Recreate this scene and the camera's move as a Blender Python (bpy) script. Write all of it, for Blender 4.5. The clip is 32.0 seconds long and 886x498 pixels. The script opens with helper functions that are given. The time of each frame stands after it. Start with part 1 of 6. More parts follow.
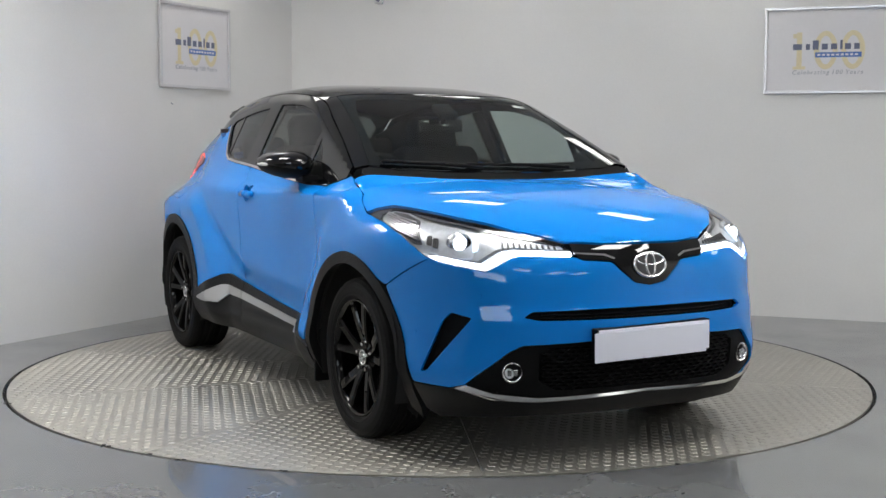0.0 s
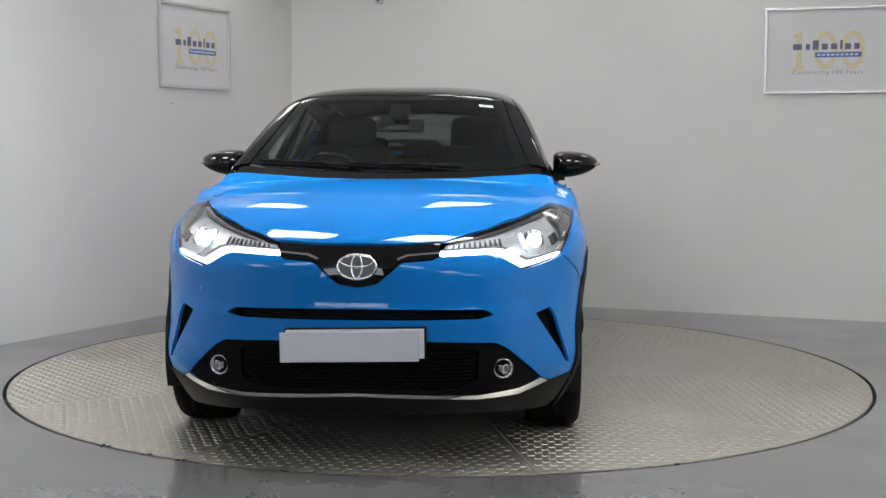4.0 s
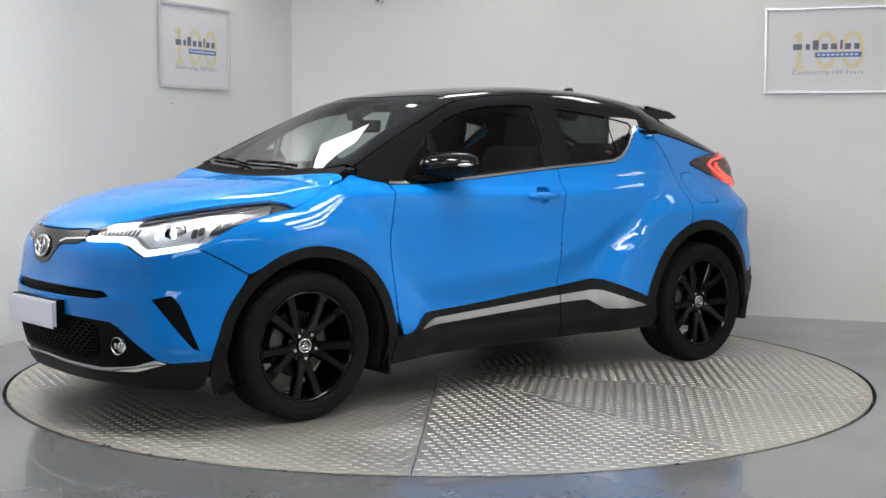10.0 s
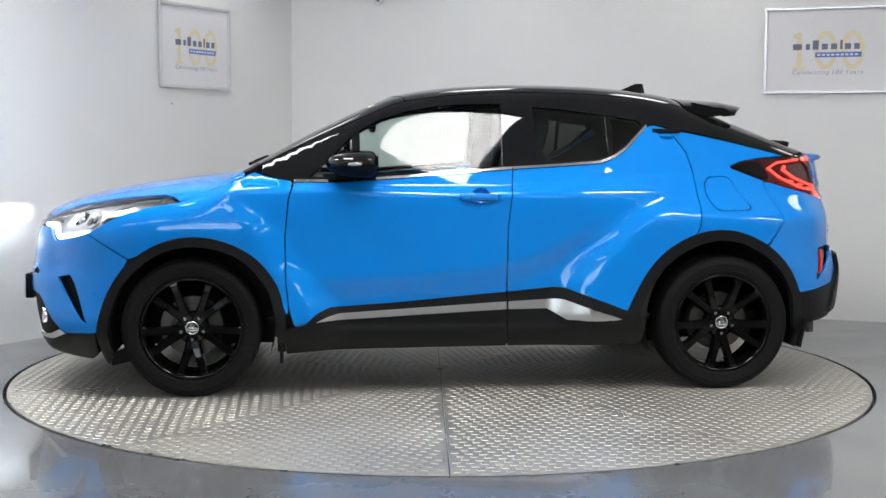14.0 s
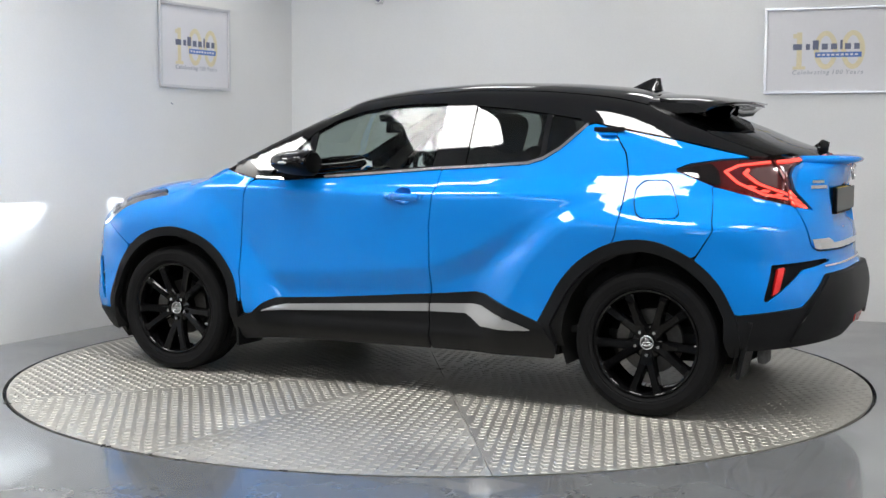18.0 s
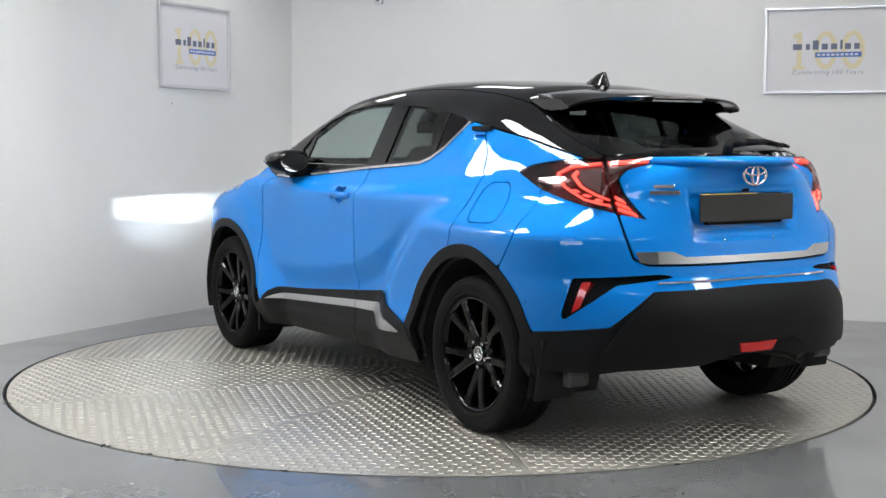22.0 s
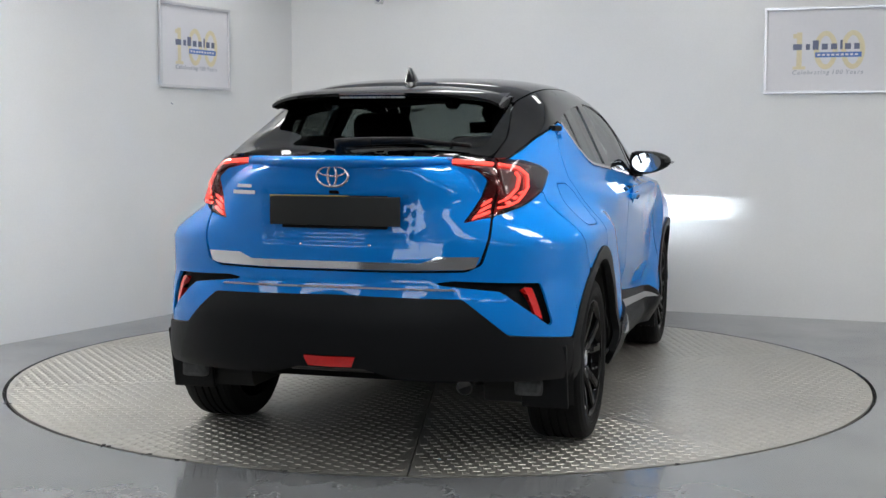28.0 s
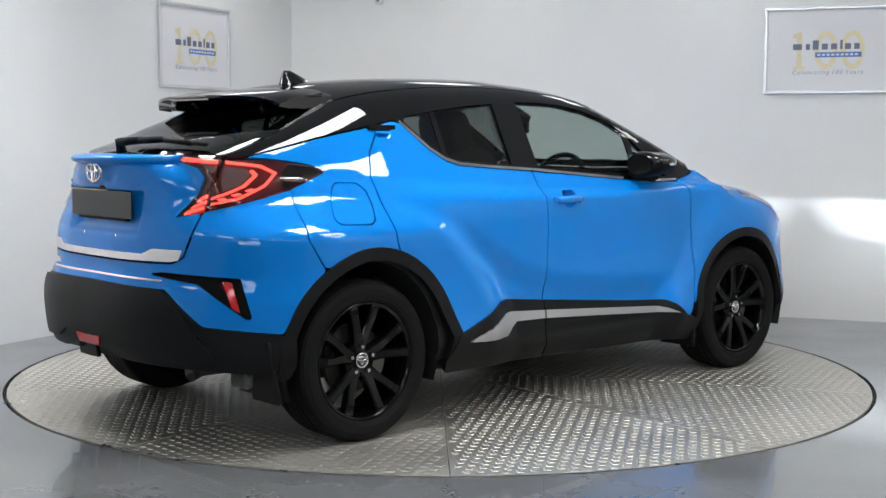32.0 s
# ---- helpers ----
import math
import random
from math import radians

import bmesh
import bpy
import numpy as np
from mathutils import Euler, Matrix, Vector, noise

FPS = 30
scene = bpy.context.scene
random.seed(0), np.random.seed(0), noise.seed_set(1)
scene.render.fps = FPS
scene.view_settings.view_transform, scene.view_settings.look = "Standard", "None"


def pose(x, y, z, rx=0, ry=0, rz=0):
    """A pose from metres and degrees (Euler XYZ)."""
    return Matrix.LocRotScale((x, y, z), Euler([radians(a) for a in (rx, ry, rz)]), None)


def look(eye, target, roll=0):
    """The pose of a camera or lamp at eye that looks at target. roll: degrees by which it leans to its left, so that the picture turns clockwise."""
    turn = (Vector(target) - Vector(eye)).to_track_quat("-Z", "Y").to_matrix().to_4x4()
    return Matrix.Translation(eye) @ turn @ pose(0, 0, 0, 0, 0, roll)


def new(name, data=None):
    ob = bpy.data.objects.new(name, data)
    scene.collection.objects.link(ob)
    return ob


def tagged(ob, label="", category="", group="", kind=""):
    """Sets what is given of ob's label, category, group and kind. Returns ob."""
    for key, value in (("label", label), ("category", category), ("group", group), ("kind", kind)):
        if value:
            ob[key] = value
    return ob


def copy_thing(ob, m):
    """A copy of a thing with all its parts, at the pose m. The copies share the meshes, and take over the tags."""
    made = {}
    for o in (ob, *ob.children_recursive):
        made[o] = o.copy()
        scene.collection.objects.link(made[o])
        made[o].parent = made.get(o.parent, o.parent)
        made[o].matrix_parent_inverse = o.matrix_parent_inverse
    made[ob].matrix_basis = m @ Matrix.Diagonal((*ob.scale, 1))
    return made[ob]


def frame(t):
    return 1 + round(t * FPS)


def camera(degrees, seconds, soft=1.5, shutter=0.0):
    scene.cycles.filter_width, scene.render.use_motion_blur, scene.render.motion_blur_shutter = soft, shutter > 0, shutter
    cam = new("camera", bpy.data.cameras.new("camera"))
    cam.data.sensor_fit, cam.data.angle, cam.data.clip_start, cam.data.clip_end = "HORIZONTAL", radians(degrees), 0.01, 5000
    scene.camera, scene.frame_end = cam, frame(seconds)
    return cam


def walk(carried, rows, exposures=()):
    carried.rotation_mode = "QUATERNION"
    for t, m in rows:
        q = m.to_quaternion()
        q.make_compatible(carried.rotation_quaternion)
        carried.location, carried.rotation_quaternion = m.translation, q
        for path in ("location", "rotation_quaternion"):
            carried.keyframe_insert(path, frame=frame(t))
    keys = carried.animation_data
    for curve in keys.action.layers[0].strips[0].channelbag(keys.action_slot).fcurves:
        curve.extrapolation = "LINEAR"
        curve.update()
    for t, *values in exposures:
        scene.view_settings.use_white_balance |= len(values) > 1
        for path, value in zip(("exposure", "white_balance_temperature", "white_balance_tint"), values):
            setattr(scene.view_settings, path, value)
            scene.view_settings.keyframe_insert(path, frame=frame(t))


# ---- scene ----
from mathutils.geometry import delaunay_2d_cdt

EYE = Vector((0.0, -6.857, 1.2325))
cam = camera(38.43, 32.0)
VIEW = look(EYE, EYE + Vector((0.00206, 0.99649, -0.0837)), 0.21)
walk(cam, [(0.0, VIEW), (32.0, VIEW)], exposures=[(0.0, 0.1, 6650, 10), (4.0, -0.02, 6750, 10), (7.0, -0.02, 6750, 10), (9.0, 0.24, 6730, 10), (12.0, 0.39, 6530, 10), (25.5, 0.38, 6580, 10), (28.0, 0.23, 6480, 10), (30.0, 0.18, 6430, 10), (31.0, 0.3, 6430, 10), (32.0, 0.38, 6430, 10)])

# ---- light ----
world = bpy.data.worlds.new("world")
world.use_nodes = True
world.node_tree.nodes["Background"].inputs[0].default_value = (0.75, 0.85, 1.0, 1)
world.node_tree.nodes["Background"].inputs[1].default_value = 0.05
scene.world = world
scene.view_settings.exposure = 0.0
PANEL_POWER = 21.5

# ---- materials ----


def material(name, colour, rough=0.5, metal=0.0, coat=0.0, grain=0.0, grain_scale=60.0, stain=0.0, stain_scale=3.0, bump=0.0, bump_scale=200.0, emit=0.0, emit_colour=None, spec=0.5, flakes=0.0, rough_var=0.0):
    """A procedural surface: colour varied at two scales, fine relief and gloss."""
    m = bpy.data.materials.new(name)
    m.use_nodes = True
    t = m.node_tree
    b = t.nodes["Principled BSDF"]
    b.inputs["Base Color"].default_value = (*colour, 1)
    b.inputs["Roughness"].default_value = rough
    b.inputs["Metallic"].default_value = metal
    b.inputs["Coat Weight"].default_value = coat
    b.inputs["Coat Roughness"].default_value = 0.012
    b.inputs["Specular IOR Level"].default_value = spec
    if emit:
        b.inputs["Emission Color"].default_value = (*(emit_colour or colour), 1)
        b.inputs["Emission Strength"].default_value = emit
    if grain or stain or bump or rough_var:
        where = t.nodes.new("ShaderNodeTexCoord")
        fine, wide = t.nodes.new("ShaderNodeTexNoise"), t.nodes.new("ShaderNodeTexNoise")
        fine.inputs["Scale"].default_value, wide.inputs["Scale"].default_value = grain_scale, stain_scale
        fine.inputs["Detail"].default_value, wide.inputs["Detail"].default_value = 3, 5
        for n in (fine, wide):
            t.links.new(where.outputs["Object"], n.inputs["Vector"])
        last = None
        for n, amount in ((fine, grain), (wide, stain)):
            if not amount:
                continue
            ramp = t.nodes.new("ShaderNodeMapRange")
            ramp.inputs["From Min"].default_value, ramp.inputs["From Max"].default_value = 0.3, 0.7
            ramp.inputs["To Min"].default_value, ramp.inputs["To Max"].default_value = 1 - amount, 1 + amount
            t.links.new(n.outputs["Fac"], ramp.inputs["Value"])
            mul = t.nodes.new("ShaderNodeMix")
            mul.data_type, mul.blend_type = "RGBA", "MULTIPLY"
            mul.inputs["Factor"].default_value = 1.0
            mul.inputs["A"].default_value = (*colour, 1)
            if last:
                t.links.new(last, mul.inputs["A"])
            t.links.new(ramp.outputs["Result"], mul.inputs["B"])
            last = mul.outputs["Result"]
        if last:
            t.links.new(last, b.inputs["Base Color"])
        if rough_var:
            r = t.nodes.new("ShaderNodeMapRange")
            r.inputs["From Min"].default_value, r.inputs["From Max"].default_value = 0.3, 0.7
            r.inputs["To Min"].default_value, r.inputs["To Max"].default_value = max(rough - rough_var, 0.02), rough + rough_var
            t.links.new(wide.outputs["Fac"], r.inputs["Value"])
            t.links.new(r.outputs["Result"], b.inputs["Roughness"])
        if bump:
            rel = t.nodes.new("ShaderNodeTexNoise")
            rel.inputs["Scale"].default_value, rel.inputs["Detail"].default_value = bump_scale, 2
            t.links.new(where.outputs["Object"], rel.inputs["Vector"])
            bp = t.nodes.new("ShaderNodeBump")
            bp.inputs["Strength"].default_value, bp.inputs["Distance"].default_value = bump, 0.002
            t.links.new(rel.outputs["Fac"], bp.inputs["Height"])
            t.links.new(bp.outputs["Normal"], b.inputs["Normal"])
    return m


def glass(name, tint, rough=0.0, shine=0.06):
    """Thin tinted pane: clear transmission by its tint, mirror gloss by its angle."""
    m = bpy.data.materials.new(name)
    m.use_nodes = True
    t = m.node_tree
    t.nodes.remove(t.nodes["Principled BSDF"])
    through_it, gloss, mix, face, bend, fres = (t.nodes.new(n) for n in ("ShaderNodeBsdfTransparent", "ShaderNodeBsdfGlossy", "ShaderNodeMixShader", "ShaderNodeLayerWeight", "ShaderNodeMath", "ShaderNodeMapRange"))
    through_it.inputs["Color"].default_value = (*tint, 1)
    gloss.inputs["Roughness"].default_value = rough
    face.inputs["Blend"].default_value = 0.5
    bend.operation = "POWER"
    bend.inputs[1].default_value = 4.5
    fres.inputs["To Min"].default_value, fres.inputs["To Max"].default_value = shine, 0.95
    t.links.new(face.outputs["Facing"], bend.inputs[0])
    t.links.new(bend.outputs["Value"], fres.inputs["Value"])
    t.links.new(fres.outputs["Result"], mix.inputs["Fac"])
    t.links.new(through_it.outputs["BSDF"], mix.inputs[1])
    t.links.new(gloss.outputs["BSDF"], mix.inputs[2])
    t.links.new(mix.outputs["Shader"], t.nodes["Material Output"].inputs["Surface"])
    return m


WALL = material("wall_paint", (0.83, 0.83, 0.82), 0.6, grain=0.015, grain_scale=90, stain=0.025, stain_scale=1.3, bump=0.12, bump_scale=160)
UNSEEN_DARK = material("unseen_wall_dark", (0.2, 0.2, 0.205), 0.7, grain=0.02, grain_scale=90, stain=0.05, stain_scale=1.3)
FLOOR = material("floor_epoxy", (0.14, 0.145, 0.15), 0.2, coat=0.4, grain=0.03, grain_scale=40, stain=0.07, stain_scale=2.2, bump=0.05, bump_scale=30, rough_var=0.07)
CEILING = material("ceiling_paint", (0.74, 0.74, 0.74), 0.8, grain=0.02, grain_scale=60, stain=0.02)
PANEL = material("light_panel", (1, 1, 1), 0.5, emit=PANEL_POWER, emit_colour=(0.99, 0.985, 0.97))
PANEL_DIM = material("dimmed_light_panel", (1, 1, 1), 0.5, emit=5.5, emit_colour=(0.99, 0.985, 0.97))
PANEL_LOW = material("lowered_light_panel", (1, 1, 1), 0.5, emit=4.6, emit_colour=(0.99, 0.985, 0.97))
ALU_FRAME = material("brushed_aluminium", (0.72, 0.72, 0.74), 0.35, metal=0.9, grain=0.05, grain_scale=120)
POSTER = material("poster_paper", (0.80, 0.79, 0.81), 0.45, grain=0.01, stain=0.015)
GOLD = material("pale_gold_print", (0.80, 0.72, 0.50), 0.5, grain=0.04)
INK = material("dark_blue_grey_print", (0.16, 0.18, 0.26), 0.5, grain=0.04)
BLUE_PRINT = material("blue_print", (0.11, 0.22, 0.55), 0.5, grain=0.04)
GREY_PRINT = material("grey_print", (0.36, 0.37, 0.42), 0.5, grain=0.04)
TREAD = material("worn_aluminium_tread", (0.425, 0.41, 0.372), 0.5, metal=0.55, grain=0.10, grain_scale=25, stain=0.12, stain_scale=1.6, rough_var=0.08)
PLATE = material("dull_aluminium_plate", (0.45, 0.435, 0.395), 0.42, metal=0.76, grain=0.08, grain_scale=30, stain=0.12, stain_scale=1.7, bump=0.12, bump_scale=90, rough_var=0.08)
GAP = material("dark_gap", (0.02, 0.02, 0.02), 0.7, grain=0.1)
PLASTIC_WHITE = material("white_plastic", (0.7, 0.7, 0.72), 0.4, grain=0.02)

# ---- building helpers ----


def mesh_of(bm, name, mat=None, smooth=True):
    me = bpy.data.meshes.new(name)
    bm.to_mesh(me)
    bm.free()
    if mat:
        me.materials.append(mat)
    if smooth:
        for p in me.polygons:
            p.use_smooth = True
    return me


def part(name, bm, mat, parent, label="", smooth=False, at=None):
    """Links a bmesh as one mesh object under a thing or a part."""
    ob = new(name, mesh_of(bm, name, mat, smooth))
    ob.parent = parent
    if at is not None:
        ob.matrix_basis = at
    return tagged(ob, label)


def thing(name, label, category, group="", kind="", at=None):
    ob = tagged(new(name), label, category, group, kind)
    if at is not None:
        ob.matrix_basis = at
    return ob


def box(bm, lo, hi, bevel=0.0, m=None):
    """An axis-aligned block with softened edges, added to bm."""
    lo, hi = Vector(lo), Vector(hi)
    made = bmesh.ops.create_cube(bm, size=1.0, matrix=Matrix.Translation((lo + hi) / 2) @ Matrix.Diagonal((*(hi - lo), 1)))["verts"]
    if bevel:
        edges = {e for v in made for e in v.link_edges}
        made = bmesh.ops.bevel(bm, geom=list(edges), offset=bevel, segments=2, profile=0.6, affect="EDGES")["verts"]
    if m is not None:
        bmesh.ops.transform(bm, matrix=m, verts=made)
    return bm


def rod(bm, a, b, r, r2=None, n=12):
    """A round bar from a to b."""
    a, b = Vector(a), Vector(b)
    m = Matrix.Translation((a + b) / 2) @ (b - a).to_track_quat("Z", "Y").to_matrix().to_4x4()
    bmesh.ops.create_cone(bm, cap_ends=True, segments=n, radius1=r, radius2=r if r2 is None else r2, depth=(b - a).length, matrix=m)
    return bm


def prism(bm, outline, z0, z1, m=None):
    """A flat outline (x, y) raised from z0 to z1."""
    low = [bm.verts.new((x, y, z0)) for x, y in outline]
    high = [bm.verts.new((x, y, z1)) for x, y in outline]
    n = len(outline)
    bm.faces.new(low[::-1])
    bm.faces.new(high)
    for i in range(n):
        bm.faces.new((low[i], low[(i + 1) % n], high[(i + 1) % n], high[i]))
    if m is not None:
        bmesh.ops.transform(bm, matrix=m, verts=low + high)
    return bm


def lathe(bm, profile, n=48, m=None, closed=False):
    """A profile (radius, height) turned about z."""
    rings = [[bm.verts.new((r * math.cos(2 * math.pi * i / n), r * math.sin(2 * math.pi * i / n), h)) for i in range(n)] for r, h in profile]
    pairs = list(zip(rings, rings[1:])) + ([(rings[-1], rings[0])] if closed else [])
    for a, b in pairs:
        for i in range(n):
            bm.faces.new((a[i], a[(i + 1) % n], b[(i + 1) % n], b[i]))
    if m is not None:
        bmesh.ops.transform(bm, matrix=m, verts=[v for r in rings for v in r])
    return bm


# ---- the room ----
CORNER = Vector((-1.21, 3.54))
LEFT_WAY = (Vector((-2.66, 0.76)) - CORNER).normalized()
RIGHT_WAY = (Vector((3.09, 1.87)) - CORNER).normalized()
HIGH = 2.95
LEFT_END, RIGHT_END = CORNER + LEFT_WAY * 11.5, CORNER + RIGHT_WAY * 8.6
BACK_LEFT, BACK_RIGHT = Vector((-4.6, -8.6)), Vector((6.4, -8.6))
ROOM = [CORNER, LEFT_END, BACK_LEFT, BACK_RIGHT, RIGHT_END]


def wall(name, a, b, mat):
    """A wall from a to b, 0.12 m thick, its face on the line a-b; the room lies on its left-hand side."""
    d = (b - a).normalized()
    out = Vector((d.y, -d.x)) * 0.12
    bm = prism(bmesh.new(), [a - d * 0.0, a + out, b + out, b], 0.0, HIGH)
    bmesh.ops.recalc_face_normals(bm, faces=bm.faces)
    ob = new(name, mesh_of(bm, name, mat, False))
    return tagged(ob, "smooth painted studio wall", "wall", kind="structure")


# the south wall is unseen, its dark colour added to deepen the car's reflections
for wall_name, a, b in zip(("wall_west", "wall_south_west", "wall_south", "wall_south_east", "wall_north"), ROOM, ROOM[1:] + ROOM[:1]):
    wall(wall_name, a, b, WALL if wall_name != "wall_south" else UNSEEN_DARK)
RADIUS = 2.241
bm = bmesh.new()
# the floor, with a round well in which the turntable lies
ring = [bm.verts.new(((RADIUS + 0.016) * math.cos(a), (RADIUS + 0.016) * math.sin(a), 0.0)) for a in np.linspace(0, 2 * math.pi, 181)[:-1]]
rim_out = [bm.verts.new((14 * math.cos(a), 14 * math.sin(a), 0.0)) for a in np.linspace(0, 2 * math.pi, 181)[:-1]]
well = [bm.verts.new((v.co.x, v.co.y, -0.08)) for v in ring]
for i in range(180):
    j = (i + 1) % 180
    bm.faces.new((ring[i], ring[j], rim_out[j], rim_out[i])[::-1])
    bm.faces.new((ring[i], ring[j], well[j], well[i]))
bm.faces.new(well)
bmesh.ops.recalc_face_normals(bm, faces=bm.faces)
tagged(new("floor", mesh_of(bm, "floor", FLOOR, False)), "smooth grey glossy resin floor", "floor", kind="structure")
bm = prism(bmesh.new(), [(p.x, p.y) for p in ROOM], HIGH + 0.002, HIGH + 0.1)
bmesh.ops.recalc_face_normals(bm, faces=bm.faces)
tagged(new("ceiling", mesh_of(bm, "ceiling", CEILING, False)), "plain white ceiling", "ceiling", kind="structure")


def ceiling_light(x, y, turn, glow, w=0.6, d=0.6):
    t = thing("ceiling_light", "flat white square lit ceiling panel", "ceiling light", "ceiling panels", at=pose(x, y, HIGH - 0.03, 0, 0, turn))
    bm = bmesh.new()
    for lo, hi in (((-w / 2 - 0.02, -d / 2 - 0.02), (w / 2 + 0.02, -d / 2)), ((-w / 2 - 0.02, d / 2), (w / 2 + 0.02, d / 2 + 0.02)), ((-w / 2 - 0.02, -d / 2), (-w / 2, d / 2)), ((w / 2, -d / 2), (w / 2 + 0.02, d / 2))):
        box(bm, (*lo, 0), (*hi, 0.03))
    part("frame", bm, PLASTIC_WHITE, t)
    part("diffuser", box(bmesh.new(), (-w / 2, -d / 2, 0.008), (w / 2, d / 2, 0.02)), glow, t, "glowing white diffuser")
    return t


turn = math.degrees(math.atan2(RIGHT_WAY.y, RIGHT_WAY.x))
# a dimmed row along the back wall, and a brighter row over the car;
# the last panel of each is added, unseen, to brighten the right wall
for x, y in ((-1.45, 2.2), (0.25, 2.15), (1.7, 1.65), (3.5, 0.95), (5.2, 0.3)):
    ceiling_light(x, y, turn, PANEL_DIM, 0.6, 0.45)
for x, y in ((-2.95, -0.45), (-1.3, -1.1), (0.37, -1.74), (2.0, -2.38), (3.65, -3.0), (5.3, -3.64)):
    ceiling_light(x, y, turn, PANEL, 0.75, 0.75)
# a weaker unseen row over the camera, assumed from the spacing of the others
for x, y in ((-4.0, -4.1), (-2.6, -4.6), (-0.95, -5.2), (0.7, -5.85), (2.35, -6.5), (4.0, -7.1)):
    ceiling_light(x, y, turn, PANEL_LOW, 0.8, 0.8)
# unseen glowing panel with bars, added for fill light and bumper reflections
FILL_GLOW = material("fill_panel_glow", (0.8, 0.9, 1.0), 0.6, emit=4.5, emit_colour=(0.82, 0.92, 1.0))
window = tagged(new("fill_panel", mesh_of(box(bmesh.new(), (-3.2, -8.596, 1.75), (-0.5, -8.59, 2.85)), "fill_panel", FILL_GLOW, False)), "unseen glowing panel added as fill light", "window", kind="structure")
for lo, hi in (((-3.26, 1.69), (-0.44, 1.75)), ((-3.26, 2.85), (-0.44, 2.91)), ((-3.26, 1.75), (-3.2, 2.85)), ((-0.5, 1.75), (-0.44, 2.85)), ((-1.88, 1.75), (-1.82, 2.85))):
    part("fill_frame", box(bmesh.new(), (lo[0], -8.6, lo[1]), (hi[0], -8.55, hi[1]), 0.006), PLASTIC_WHITE, window)


def curve(v, xs, ys):
    """Smooth curve through short control lists (monotone cubic)."""
    xs, ys = np.array(xs, float), np.array(ys, float)
    h, d = np.diff(xs), np.diff(ys) / np.diff(xs)
    m = np.zeros(len(xs))
    m[1:-1] = np.where(d[:-1] * d[1:] > 0, 2 * d[:-1] * d[1:] / np.where(d[:-1] + d[1:] == 0, 1, d[:-1] + d[1:]), 0)
    m[0], m[-1] = d[0], d[-1]
    v = np.clip(np.asarray(v, float), xs[0], xs[-1])
    i = np.clip(np.searchsorted(xs, v) - 1, 0, len(h) - 1)
    t = (v - xs[i]) / h[i]
    return ((2 * t**3 - 3 * t**2 + 1) * ys[i] + (t**3 - 2 * t**2 + t) * h[i] * m[i]
            + (3 * t**2 - 2 * t**3) * ys[i + 1] + (t**3 - t**2) * h[i] * m[i + 1])


def step(a, b, v):
    t = np.clip((v - a) / (b - a), 0, 1)
    return t * t * (3 - 2 * t)


def cap(k, n, m):
    """A rounded end: 1 at k = 0, 0 at k = 1."""
    return np.clip(1 - np.clip(k, 0, 1) ** n, 0, 1) ** (1 / m)


